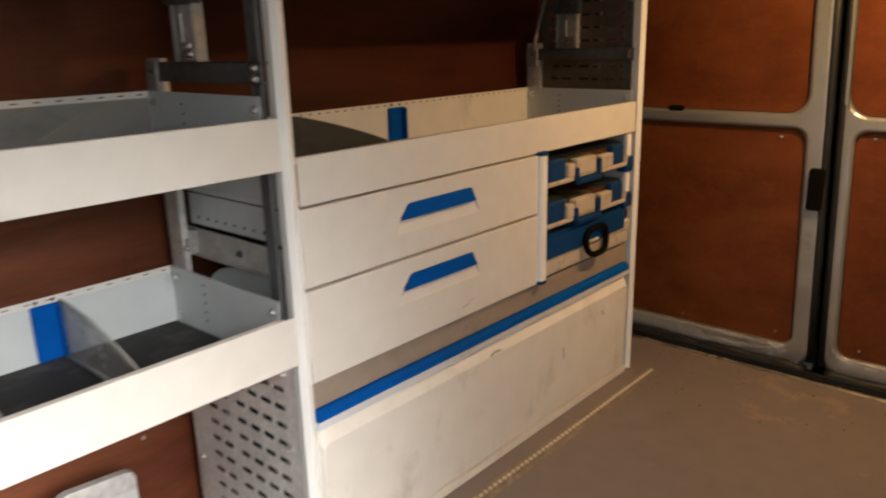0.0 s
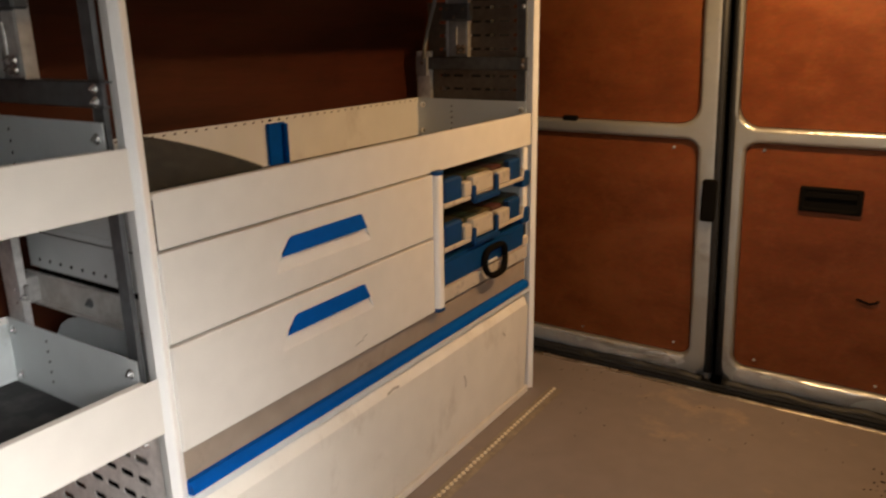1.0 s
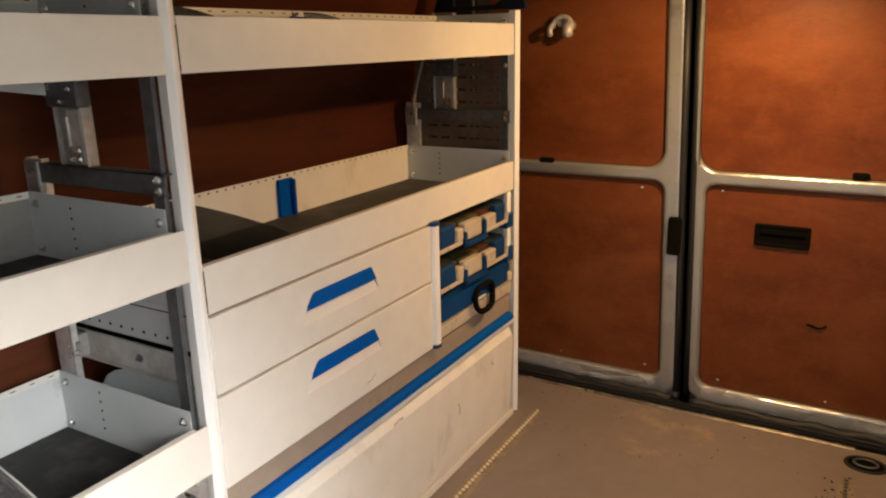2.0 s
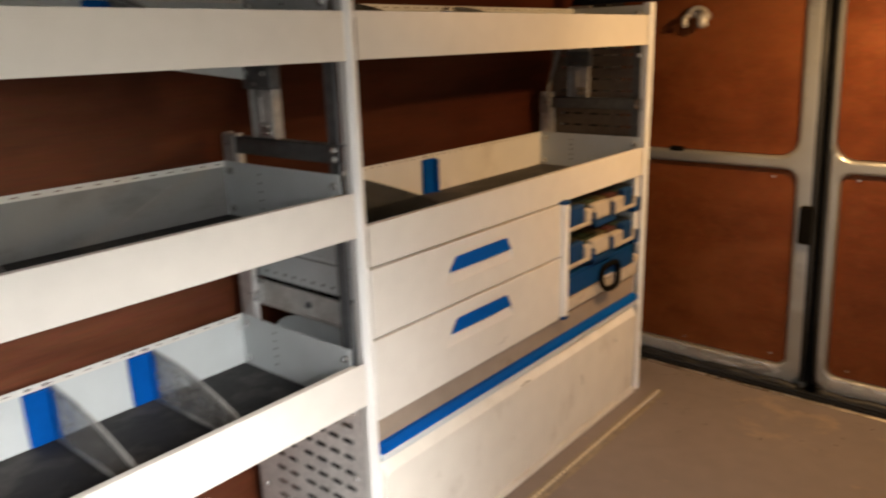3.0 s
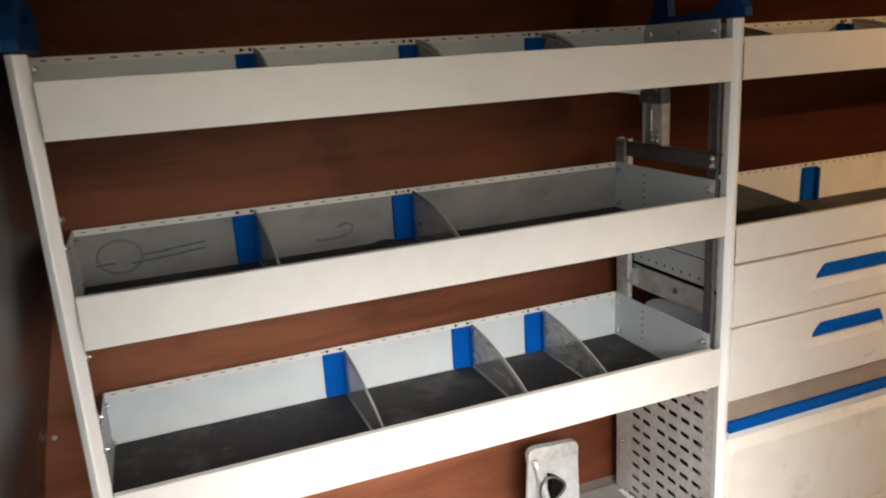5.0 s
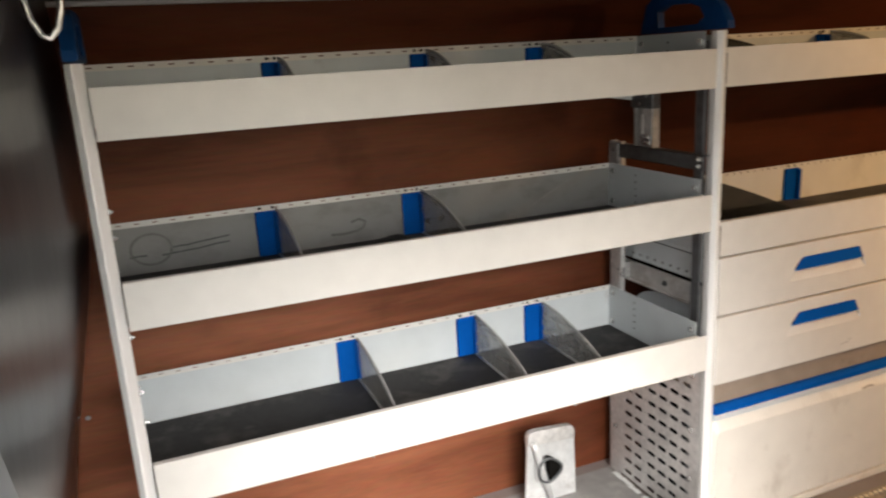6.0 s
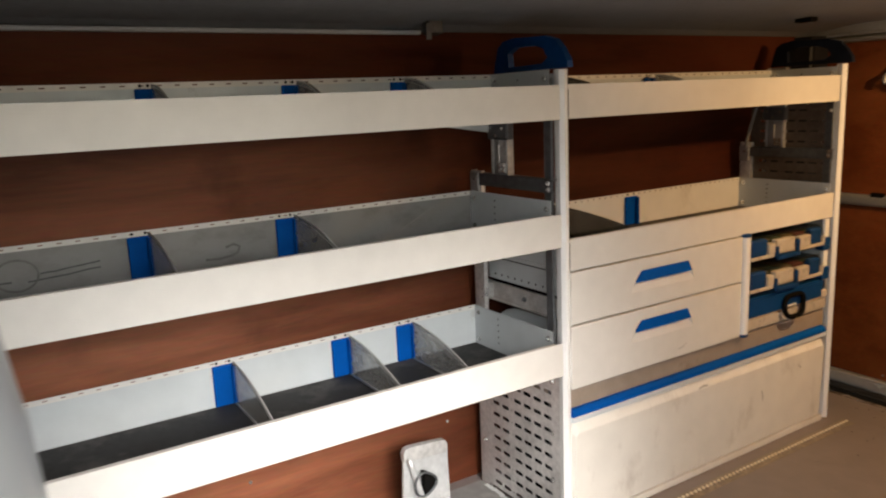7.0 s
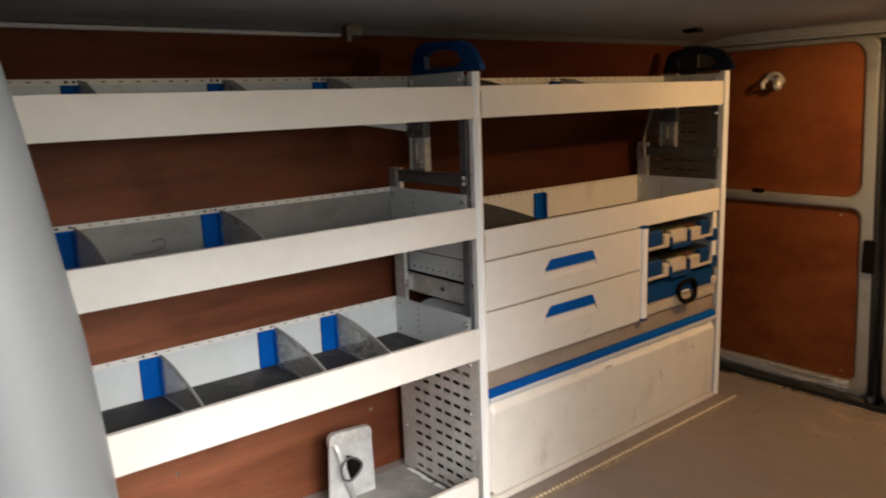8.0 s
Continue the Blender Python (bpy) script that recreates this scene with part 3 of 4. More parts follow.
# Added dark block behind the slotted sheet; keeps its slots dark.
solid("rear_corner_block", box(-0.425, -0.242, 1.46, 1.575, 0.0, 1.362, 0.012, 3), RUBBER, "added dark block covering the rear corner behind the slotted sheet", "trim", "structure")

# chrome double hook on the upper panel
hook = thing("coat_hook", (0.005, REAR_Y, 1.203), "small chrome double hook screwed to the door panel", "hook")
arch = [(0.005 - 0.034 * math.cos(math.pi * k / 14), REAR_Y - 0.006 - 0.006 * math.sin(math.pi * k / 14), 1.203 + 0.034 * math.sin(math.pi * k / 14)) for k in range(15)]
part("base_plate", merged(tube(arch, 0.0085, 10), prism(outline_rect(-0.017, 0.027, 1.206, 1.233, 0.010, 5), "y", REAR_Y + 0.004, REAR_Y - 0.002, (), 0.001)), CHROME, hook, "arched chrome plate", True)
for hx, hr in ((-0.027, 0.0095), (0.033, 0.0175)):
    part("prong", tube([(hx, REAR_Y - 0.004, 1.209), (hx, REAR_Y - 0.022, 1.209), (hx, REAR_Y - 0.034, 1.201), (hx, REAR_Y - 0.036, 1.189), (hx, REAR_Y - 0.030, 1.181)], hr, 12), CHROME, hook, "", True)

# moulded black bulkhead at the front of the load space
def bulkhead_bm():
    bm = bmesh.new()
    nx, nz = 40, 36
    prof = [(0.0, -1.455), (0.31, -1.417), (0.46, -1.389), (0.566, -1.366), (0.643, -1.348), (0.719, -1.331), (0.794, -1.314), (0.868, -1.300), (0.98, -1.293), (1.10, -1.292), (1.45, -1.296)]
    rows = []
    for j in range(nz + 1):
        z = -0.04 + 1.44 * j / nz
        y = np.interp(z, [p[0] for p in prof], [p[1] for p in prof])
        row = []
        for i in range(nx + 1):
            x = -0.44 + 1.60 * i / nx
            w = noise.noise(Vector((x * 2.2, z * 1.6, 3.1))) * 0.006 + noise.noise(Vector((x * 6, z * 4, 8.2))) * 0.0025
            row.append(bm.verts.new((x, y + w, z)))
        rows.append(row)
    for a, b in zip(rows, rows[1:]):
        for i in range(nx):
            bm.faces.new((a[i], a[i + 1], b[i + 1], b[i]))
    r = bmesh.ops.extrude_face_region(bm, geom=list(bm.faces))
    for v in [g for g in r["geom"] if isinstance(g, bmesh.types.BMVert)]:
        v.co.y = -1.54
    return bm


bulk = solid("bulkhead", bulkhead_bm(), BLACK, "glossy black moulded bulkhead at the front of the load space", "partition", "structure", smooth=True)

# side wall with the open sliding-door opening and its front pillar
opening = outline_rect(-1.42, -0.16, -0.02, 1.35, 0.05, 6)
solid("wall_east", prism(outline_rect(-1.60, 1.72, -0.06, 1.44, 0.01, 2), "x", SIDE_X, SIDE_X + 0.05, (opening,), 0.008), VANPAINT, "silver van side with an open sliding-door opening", "wall", "structure")


def pillar_bm():
    """The rounded door pillar, broader towards the floor."""
    bm = bmesh.new()
    rings = []
    for j in range(25):
        z = -0.02 + 1.36 * j / 24
        e = float(np.interp(z, [0.3, 0.6, 0.8, 0.95, 1.05, 1.15, 1.25, 1.36], [-1.184, -1.190, -1.196, -1.202, -1.208, -1.2215, -1.238, -1.2545]))
        pts = [(1.335, -1.47), (1.335, e - 0.130)]
        for k in range(13):
            a = radians(8 + 164 * k / 12)
            pts.append((1.06 + 0.095 * math.cos(a), e - 0.086 + 0.070 * math.sin(a)))
        pts.append((0.965, -1.47))
        rings.append([bm.verts.new((x, y, z)) for x, y in pts])
    for a, b in zip(rings, rings[1:]):
        for k in range(len(a)):
            bm.faces.new((a[k], a[(k + 1) % len(a)], b[(k + 1) % len(a)], b[k]))
    bm.faces.new(rings[0]), bm.faces.new(rings[-1])
    return bm


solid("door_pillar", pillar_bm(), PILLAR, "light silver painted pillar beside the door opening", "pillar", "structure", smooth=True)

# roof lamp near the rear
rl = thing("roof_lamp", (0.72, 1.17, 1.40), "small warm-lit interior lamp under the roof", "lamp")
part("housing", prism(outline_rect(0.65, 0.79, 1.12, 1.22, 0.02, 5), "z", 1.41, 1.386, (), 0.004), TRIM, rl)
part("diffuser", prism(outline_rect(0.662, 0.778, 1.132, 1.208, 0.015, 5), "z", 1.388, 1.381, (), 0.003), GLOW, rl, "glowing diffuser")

cable = thing("cable", (-0.33, 1.234, 0.98), "pale cable bending up behind the shelf end", "cable")
part("sheath", tube([(-0.348, 1.234, 0.964), (-0.342, 1.234, 0.999), (-0.330, 1.233, 1.044), (-0.314, 1.232, 1.089), (-0.298, 1.232, 1.139), (-0.290, 1.232, 1.189)], 0.0055), PALE_DIMMED_DIRTY, cable, "", True)

# ---- racking ----
YM, YR, YL = (0.0135, 0.0410), (1.2490, 1.2765), (-1.2635, -1.2360)
TOP = 1.250


def cap_bm(y0, y1):
    """Blue plastic arch on an upright."""
    outer = [(-0.273, 1.253), (0.026, 1.253), (0.024, 1.269), (0.003, 1.301), (-0.023, 1.324), (-0.058, 1.334), (-0.188, 1.339), (-0.228, 1.333), (-0.251, 1.319)]
    inner = [(-0.205, 1.265), (-0.069, 1.267), (-0.047, 1.281), (-0.063, 1.303), (-0.095, 1.313), (-0.178, 1.315), (-0.209, 1.301)]
    return prism(outer, "y", y0, y1, (inner,), 0.003)


def slotted_bm(y, z0, z1, rows, high):
    """A side sheet: two columns of slots, a line of small holes, four more columns, plain margins."""
    slots = (0.0445, 0.033, high)
    return perforated("y", y, -0.345, -0.004, z0, z1, 0, rows, 0, 0, 0.0015, [(0.034, 0, 0), slots, slots, (0.014, 0.0045, 0.0045)] + [slots] * 4 + [(0.026, 0, 0)])


def upright(ys, yq, label, perforate, sheet=None, back=0.0035, dz=0.0, cap=None, fittings=True, facet=0.0012):
    """One end frame: front profile, rear posts, cross rail, sheet, blue arch."""
    y0, y1 = ys
    f = thing("rack_upright", (0, (y0 + y1) / 2, 0), label, "shelf frame", "rack uprights")
    nose = [(0.0035 + 0.0030 * math.cos(radians(a)), y0 + 0.0112 + 0.0030 * math.sin(radians(a))) for a in range(-50, 61, 22)]
    fp = [(-0.024, y0 + 0.002), (-0.0035, y0)] + nose + [(-facet, y1 - 0.0015), (-facet - 0.0018, y1), (-0.024, y1 - 0.001)]
    part("front_profile", prism(fp, "z", 0.0, TOP, (), 0.001), ALU, f, "satin aluminium front profile")
    part("arch_cap", cap_bm(y0 + 0.002, y1 - 0.004), cap or BLUE_DARK, f, "plastic arch cap")
    if not fittings:
        return f
    part("rear_post", merged(box(-0.378, -0.330, yq + 0.003, yq + 0.006, 0.0, 0.985, 0.001), box(-0.378, -0.375, yq + 0.003, yq + 0.026, 0.0, 0.985, 0.001), box(-0.333, -0.330, yq + 0.003, yq + 0.018, 0.0, 0.985, 0.001)), GALV, f, "galvanised steel rear post")
    part("inner_channel", merged(box(-0.0255, -0.0232, yq + 0.004, yq + 0.0125, 0.0, TOP - 0.02, 0.0004), box(-0.050, -0.024, yq + 0.006, yq + 0.009, 0.0, TOP - 0.02, 0.001), box(-0.052, -0.049, yq + 0.006, yq + 0.030 - 0.006, 0.0, TOP - 0.02, 0.001)), GALV_DARK, f, "galvanised steel channel")
    part("cross_rail", merged(box(-0.372, -0.016, yq + 0.001, yq + 0.004, 0.944 + dz, 0.979 + dz, 0.001), box(-0.372, -0.016, yq + 0.001, yq + 0.030 - 0.006, 0.976 + dz, 0.979 + dz, 0.001), box(-0.372, -0.016, yq + 0.001, yq + 0.030 - 0.016, 0.944 + dz, 0.947 + dz, 0.001)), GALV_DARK, f, "dull galvanised cross rail")
    part("upper_post", merged(box(-0.276, -0.272, yq + 0.004, yq + 0.026, 0.975 + dz, TOP, 0.001), box(-0.206, -0.202, yq + 0.004, yq + 0.026, 0.975 + dz, TOP, 0.001), box(-0.276, -0.202, yq + 0.012, yq + 0.015, 0.975 + dz, TOP, 0.001)), GALV_MID, f, "grey galvanised upper post")
    part("upper_bracket", merged(prism(outline_rect(-0.243, -0.206, 0.982 + dz, 1.074 + dz, 0.004, 3), "y", yq + 0.012, yq + 0.004, (), 0.002), box(-0.243, -0.238, yq + 0.001, yq + 0.012, 1.0 + dz, 1.06 + dz, 0.001)), GALV if sheet is None else GALV_MID, f, "galvanised bracket on the post")
    part("connector", box(-0.286, -0.196, yq - 0.002, yq + 0.024, 1.076 + dz, 1.122 + dz, 0.004), GALV_DARK, f, "dark connector block")
    part("corner_block", merged(box(-0.380, -0.338, yq - 0.001, yq + 0.012, 0.925 + dz, 0.982 + dz, 0.003), box(-0.348, -0.336, yq - 0.004, yq + 0.006, 0.935 + dz, 0.980 + dz, 0.002)), GALV_MID, f, "grey galvanised corner block")
    for bx, bz in ((-0.232, 1.006), (-0.216, 1.006), (-0.232, 0.992), (-0.216, 0.992), (-0.268, 1.108), (-0.245, 1.086), (-0.215, 1.106), (-0.03, 0.970), (-0.03, 0.953), (-0.355, 0.962)):
        part("bolt", bolt((bx, yq + 0.001, bz + dz), (0, -1, 0), 0.005), BRIGHT if sheet is None else GALV_DIMMED, f)
    for z0, z1, rows in perforate:
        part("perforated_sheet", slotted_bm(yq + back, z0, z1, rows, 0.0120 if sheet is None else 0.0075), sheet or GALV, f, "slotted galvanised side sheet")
        for bz in (z0 + 0.14, z1 - 0.17, z1 - 0.02):
            part("bolt", bolt((-0.030, yq + 0.0035, bz), (0, -1, 0), 0.005), BRIGHT, f)
        part("bolt", bolt((-0.348, yq + 0.003, z0 + 0.14), (0, -1, 0), 0.005), BRIGHT, f)
    return f


upright(YM, -0.003, "middle aluminium rack upright with slotted side sheet", ((0.012, 0.458, 12),))
# Rear sheet, bracket and bolts take dimmed metal; the cap a shaded blue.
upright(YR, 1.239, "aluminium rack upright beside the rear doors", ((0.46, 1.118, 18),), GALV_DIMMED, 0.018, -0.010, BLUE_SHADED)
left_end = upright(YL, -1.263, "aluminium rack upright beside the black bulkhead", (), fittings=False, facet=0.0130)

for bz in (1.010, 0.965, 0.788, 0.684, 0.626):
    part("bolt", bolt((-0.020, YL[1] - 0.001, bz), (0, 1, 0), 0.0045), BRIGHT, left_end)


def blade_bm(y, x_back, x_front, z0, h, h_front):
    """A clear divider blade: tall at the back, its top edge curving down to the front."""
    pts = [(x_back, z0), (x_front, z0), (x_front, z0 + h_front)]
    for k in range(1, 11):
        a = k / 10
        pts.append((x_front + (x_back - x_front) * a, z0 + h_front + (h - h_front) * math.sin(a * math.pi / 2) ** 0.85))
    return prism(pts, "y", y - 0.0014, y + 0.0014)


def rim_bm(y, x_back, x_front, z0, h, h_front):
    """The beads along a blade's curved edge, just below it, and along its foot."""
    def top(drop, r, last):
        return tube([(x_front + (x_back - x_front) * k / 10, y, z0 + h_front - drop + (h - h_front) * math.sin(k / 10 * math.pi / 2) ** 0.85) for k in range(last)], r, 6)
    return merged(top(0.0, 0.0022, 11), top(0.009, 0.0017, 10), tube([(x_front, y - 0.002, z0 + 0.003), (x_back, y - 0.002, z0 + 0.003)], 0.0030, 6))


def tray(y0, y1, zb, zf, zr, depth, label, mat_material=MAT, clips=(), blades=(), back_coat=PALE, lip=0.0):
    """A sheet-steel shelf tray: lipped front, taller back with a slotted flange, sides, mat, dividers."""
    t = thing("shelf_tray", (-depth / 2, (y0 + y1) / 2, zb), label, "shelf", "rack shelf trays")
    a, b = y0 + 0.0015, y1 - 0.0015
    a0 = a - (0.024 if y0 < -1 else 0.0)
    xb = -depth
    part("front_panel", merged(box(-0.0015, 0.0, a, b + lip, zb, zf, 0.0006), box(-0.014, -0.0015, a, b, zf - 0.0016, zf, 0.0005), box(-0.014, -0.0125, a, b, zf - 0.012, zf - 0.0016, 0)), WHITE, t, "white coated front lip")
    part("base", box(xb, -0.024, a0, b, zb, zb + 0.0016, 0), PALE, t)
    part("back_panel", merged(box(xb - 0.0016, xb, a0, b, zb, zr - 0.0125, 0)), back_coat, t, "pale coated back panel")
    n = int((b - a) / (0.026 if back_coat is CREAM else 0.036))
    part("back_flange", perforated("x", xb + 0.0004, a0, b, zr - 0.0125, zr, n, 1, *((0.0075, 0.0036) if back_coat is CREAM else (0.0110, 0.0024)), 0.0014), back_coat if back_coat is CREAM else WHITE, t, "slotted top flange")
    for yy, s in ((a0, 1), (b, -1)):
        side = part("side_panel", box(xb, -0.0145 if yy == a or s < 0 else -0.0235, min(yy, yy + s * 0.0015), max(yy, yy + s * 0.0015), zb + 0.0016, zr, 0), PALE, t, "pale coated side panel")
        for bx, bz in ((xb + 0.02, zr - 0.02), (xb + 0.02, zb + 0.02), (-0.03, zr - 0.022)):
            part("bolt", bolt((bx, yy + s * 0.0015, bz), (0, s, 0), 0.0055), BRIGHT, side)
        for k in range(5):
            z = zb + 0.03 + (zr - zb - 0.05) * k / 4
            part("hole", rod((xb + 0.118, yy + s * 0.0012, z), (xb + 0.118, yy + s * 0.0019, z), 0.0026, 8), DARK, side)
    part("mat", box(xb + 0.004, -0.0245, a0 + 0.004, b - 0.004, zb + 0.0018, zb + 0.006, 0.001), mat_material, t, "dusty black rubber mat")
    for c0, c1, has_blade in clips:
        clip = part("divider", merged(box(xb, xb + 0.010, c0, c1, zb + 0.006, zr - 0.0128, 0.002), box(xb + 0.010, xb + 0.022, c1 - 0.012, c1 - 0.003, zb + 0.006, zr - 0.0150, 0.002)), BLUE, t, "blue plastic divider clip")
        for q in (c0 + 0.012, c1 - 0.012):
            part("hole", rod((xb + 0.0014, q, zr - 0.006), (xb + 0.0024, q, zr - 0.006), 0.0034, 8), DARK, clip)
        if has_blade:
            part("blade", blade_bm(c1 - 0.0075, xb + 0.018, -0.02, zb + 0.0065, zr - zb - 0.012, 0.024), CLEAR, clip, "scratched clear plastic blade")
            part("rim", rim_bm(c1 - 0.0075, xb + 0.018, -0.02, zb + 0.0065, zr - zb - 0.012, 0.024), RIM, clip, "pale worn blade edge with streak reflections painted in", True)
    for by in blades:
        part("blade", blade_bm(by, xb + 0.003, -0.016, zb + 0.0065, zr - zb - 0.002, 0.080), SMOKE, t, "dark smoked plastic blade")
    return t


LY0, LY1, RY0, RY1 = -1.235, -0.006, 0.0405, 1.237
t_l1 = tray(LY0, LY1, 1.1275, 1.2120, 1.250, 0.256, "white steel top shelf tray with blue dividers", MAT, ((-0.923, -0.883, True), (-0.604, -0.564, True), (-0.320, -0.278, True)), lip=0.021)
# This tray's back panel carries its inner shade in the coat colour.
t_l2 = tray(LY0, LY1, 0.8050, 0.8905, 0.926, 0.372, "white steel middle shelf tray with blue dividers and stains", MAT, ((-0.956, -0.903, True), (-0.606, -0.553, True)), back_coat=PALE_DIMMED_DIRTY, lip=0.021)
t_l3 = tray(LY0, LY1, 0.4585, 0.5490, 0.581, 0.372, "white steel lower shelf tray with three clear dividers", MAT, ((-0.800, -0.744, True), (-0.481, -0.426, True), (-0.282, -0.228, True)), lip=0.021)
t_r1 = tray(RY0, RY1, 1.1285, 1.2130, 1.242, 0.256, "white steel top shelf tray above the drawers", MAT, ((0.583, 0.623, True),), (0.13,))
t_r2 = tray(RY0, RY1, 0.7385, 0.8220, 0.853, 0.372, "cream steel shelf tray on the drawer cabinet", MAT_BROWN, ((0.622, 0.676, False),), (0.270,), back_coat=CREAM)
part("gusset", prism([(-0.218, 1.129), (-0.007, 1.129), (-0.007, 1.095)], "x", -0.278, -0.274), PALE, t_l1, "pale triangular gusset")


def mark(points, r, owner, name="scuff", mat=SMUDGE, label="dark rubbed mark"):
    bm = tube(points, r, 6)
    x = points[0][0]
    for v in bm.verts:
        v.co.x = x + (v.co.x - x) * 0.12
    part(name, bm, mat, owner, label)


ring = [(-0.3712, -1.181 + 0.042 * math.cos(k * math.tau / 18), 0.861 + 0.034 * math.sin(k * math.tau / 18)) for k in range(19)]
mark(ring, 0.0024, t_l2, "smudge", SMEAR, "soft grey ring mark")
for pts in ([(-1.105, 0.8545), (-1.090, 0.8560), (-1.075, 0.8555), (-1.050, 0.8590), (-1.020, 0.8615), (-0.985, 0.8650)], [(-1.130, 0.8400), (-1.095, 0.8425), (-1.050, 0.8450), (-1.010, 0.8500), (-0.985, 0.8510)],
            [(-1.195, 0.8430), (-1.175, 0.8440), (-1.160, 0.8435)]):
    mark([(-0.3712, y - 0.031, z + 0.005) for y, z in pts], 0.0019, t_l2, "thin_line", INK, "black scribbled line")
mark([(-0.3712, -0.735, 0.860), (-0.3712, -0.715, 0.866), (-0.3712, -0.700, 0.858), (-0.3712, -0.706, 0.844), (-0.3712, -0.722, 0.838), (-0.3712, -0.752, 0.834), (-0.3712, -0.785, 0.836)], 0.0032, t_l2, "smudge", SMEAR, "soft grey rubbed mark")
# Thin pale line rising across the right part of the back panel.
mark([(-0.3712, -0.250, 0.838), (-0.3712, -0.190, 0.868), (-0.3712, -0.130, 0.898)], 0.0011, t_l2, "thin_line", DUSTY, "pale diagonal line")
ruck = [(-0.700, 0.807)] + [(-0.700 + 0.120 * k / 12, 0.809 + 0.011 * math.sin(math.pi * k / 12) ** 1.6 + 0.004 * noise.noise(Vector((k * 0.6, 2.0, 0)))) for k in range(13)] + [(-0.580, 0.807)]
part("mat_ruck", prism(ruck, "x", -0.352, -0.318, (), 0.003), MAT, t_l2, "rucked-up edge of the rubber mat")

# bottom of the open bay: tray, wheel-lock bracket
bt = thing("floor_tray", (-0.19, -0.6, 0.0), "white steel bottom tray standing on the van floor", "shelf", "rack shelf trays")
part("front_panel", merged(box(-0.0015, 0.0, LY0 + 0.002, LY1 - 0.002, 0.002, 0.100, 0.0006), box(-0.014, -0.0015, LY0 + 0.002, LY1 - 0.002, 0.098, 0.100, 0)), WHITE, bt, "white coated front lip")
part("base", box(-0.372, -0.002, LY0 + 0.002, LY1 - 0.002, 0.001, 0.006, 0), DUSTY, bt, "dusty grey base sheet")

lk = thing("galvanised_bracket", (-0.33, -0.25, 0.006), "galvanised steel bracket with a dark turn knob on the tray", "bracket")
plate = [(-0.331, 0.008), (-0.168, 0.008), (-0.172, 0.155), (-0.173, 0.207), (-0.178, 0.217), (-0.190, 0.221), (-0.298, 0.229), (-0.313, 0.226), (-0.319, 0.215)]
part("plate", prism(plate, "x", -0.308, -0.300, (), 0.002), ZINC, lk, "folded galvanised plate")
part("top_fold", prism([(-0.3185, 0.1921), (-0.1735, 0.1818), (-0.1735, 0.2076), (-0.179, 0.2190), (-0.190, 0.2236), (-0.298, 0.2324), (-0.313, 0.2288), (-0.3200, 0.2159)], "x", -0.316, -0.2970, (), 0.002, 2), GALV, lk, "rounded folded top rim")
part("rod", tube([(-0.288, -0.308, 0.204), (-0.286, -0.300, 0.176), (-0.284, -0.284, 0.118), (-0.284, -0.254, 0.008)], 0.0085, 12), ZINC, lk, "bright zinc rod", True)
knob_line = [(-0.270 + 0.036 * math.cos(a) * (1.0 + 0.10 * math.cos(a) ** 3), 0.122 + 0.036 * math.sin(a) * (1.0 - 0.22 * max(0.0, math.cos(a)))) for a in (math.tau * k / 28 for k in range(28))]
part("ring", tube([(-0.271, y, z) for y, z in knob_line + knob_line[:1]], 0.0036, 8), GALV_DARK, lk, "dark steel ring", True)
half = [(y, z) for y, z in knob_line[:8] + knob_line[21:] if y > -0.2745]
half = sorted(half, key=lambda p: math.atan2(p[1] - 0.122, p[0] + 0.262))
part("knob", prism(half, "x", -0.292, -0.272, (), 0.002), DARK, lk, "dark plastic turn knob")

# ---- drawer cabinet ----
cab = thing("drawer_cabinet", (-0.18, 0.39, 0.41), "white two-drawer cabinet with blue recessed handles", "cabinet")
CY0, CY1 = 0.033, 0.742
FRONT0 = 0.038
part("side_panel", box(-0.362, -0.02, CY0 + 0.010, CY0 + 0.0115, 0.661, 0.7235, 0), PALE, cab, "pale coated steel side with a row of holes")
part("side_panel", box(-0.362, -0.02, CY0 + 0.008, CY0 + 0.0095, 0.7275, 0.7380, 0), PALE, cab, "pale coated steel rim")
part("side_panel", box(-0.36, -0.02, CY1 - 0.002, CY1 - 0.0005, 0.416, 0.733, 0), PALE, cab, "pale coated steel side")
part("base", box(-0.36, -0.02, CY0 + 0.012, CY1, 0.4105, 0.4125, 0), PALE, cab)
part("drawer_side", prism([(-0.335, 0.420), (-0.02, 0.420), (-0.02, 0.584), (-0.235, 0.584), (-0.262, 0.581), (-0.292, 0.572), (-0.318, 0.557), (-0.335, 0.535)], "y", CY0 + 0.020, CY0 + 0.022), PALE, cab, "pale coated side of the lower drawer")
# Black sheet in place of the shade behind the runners.
part("runner_shade", box(-0.345, -0.02, CY0 + 0.013, CY0 + 0.0145, 0.600, 0.734, 0), DARK, cab, "black sheet standing in for the shade behind the runners")
part("runner_block", merged(box(-0.366, -0.332, CY0 - 0.020, CY0 + 0.004, 0.603, 0.650, 0.003), box(-0.345, -0.322, CY0 - 0.026, CY0 - 0.018, 0.612, 0.640, 0.002)), GALV_MID, cab, "galvanised runner block")
for bx, bz in ((-0.340, 0.633), (-0.328, 0.620), (-0.340, 0.610)):
    part("bolt", bolt((bx, CY0 - 0.026, bz), (0, -1, 0), 0.005), BRIGHT, cab)
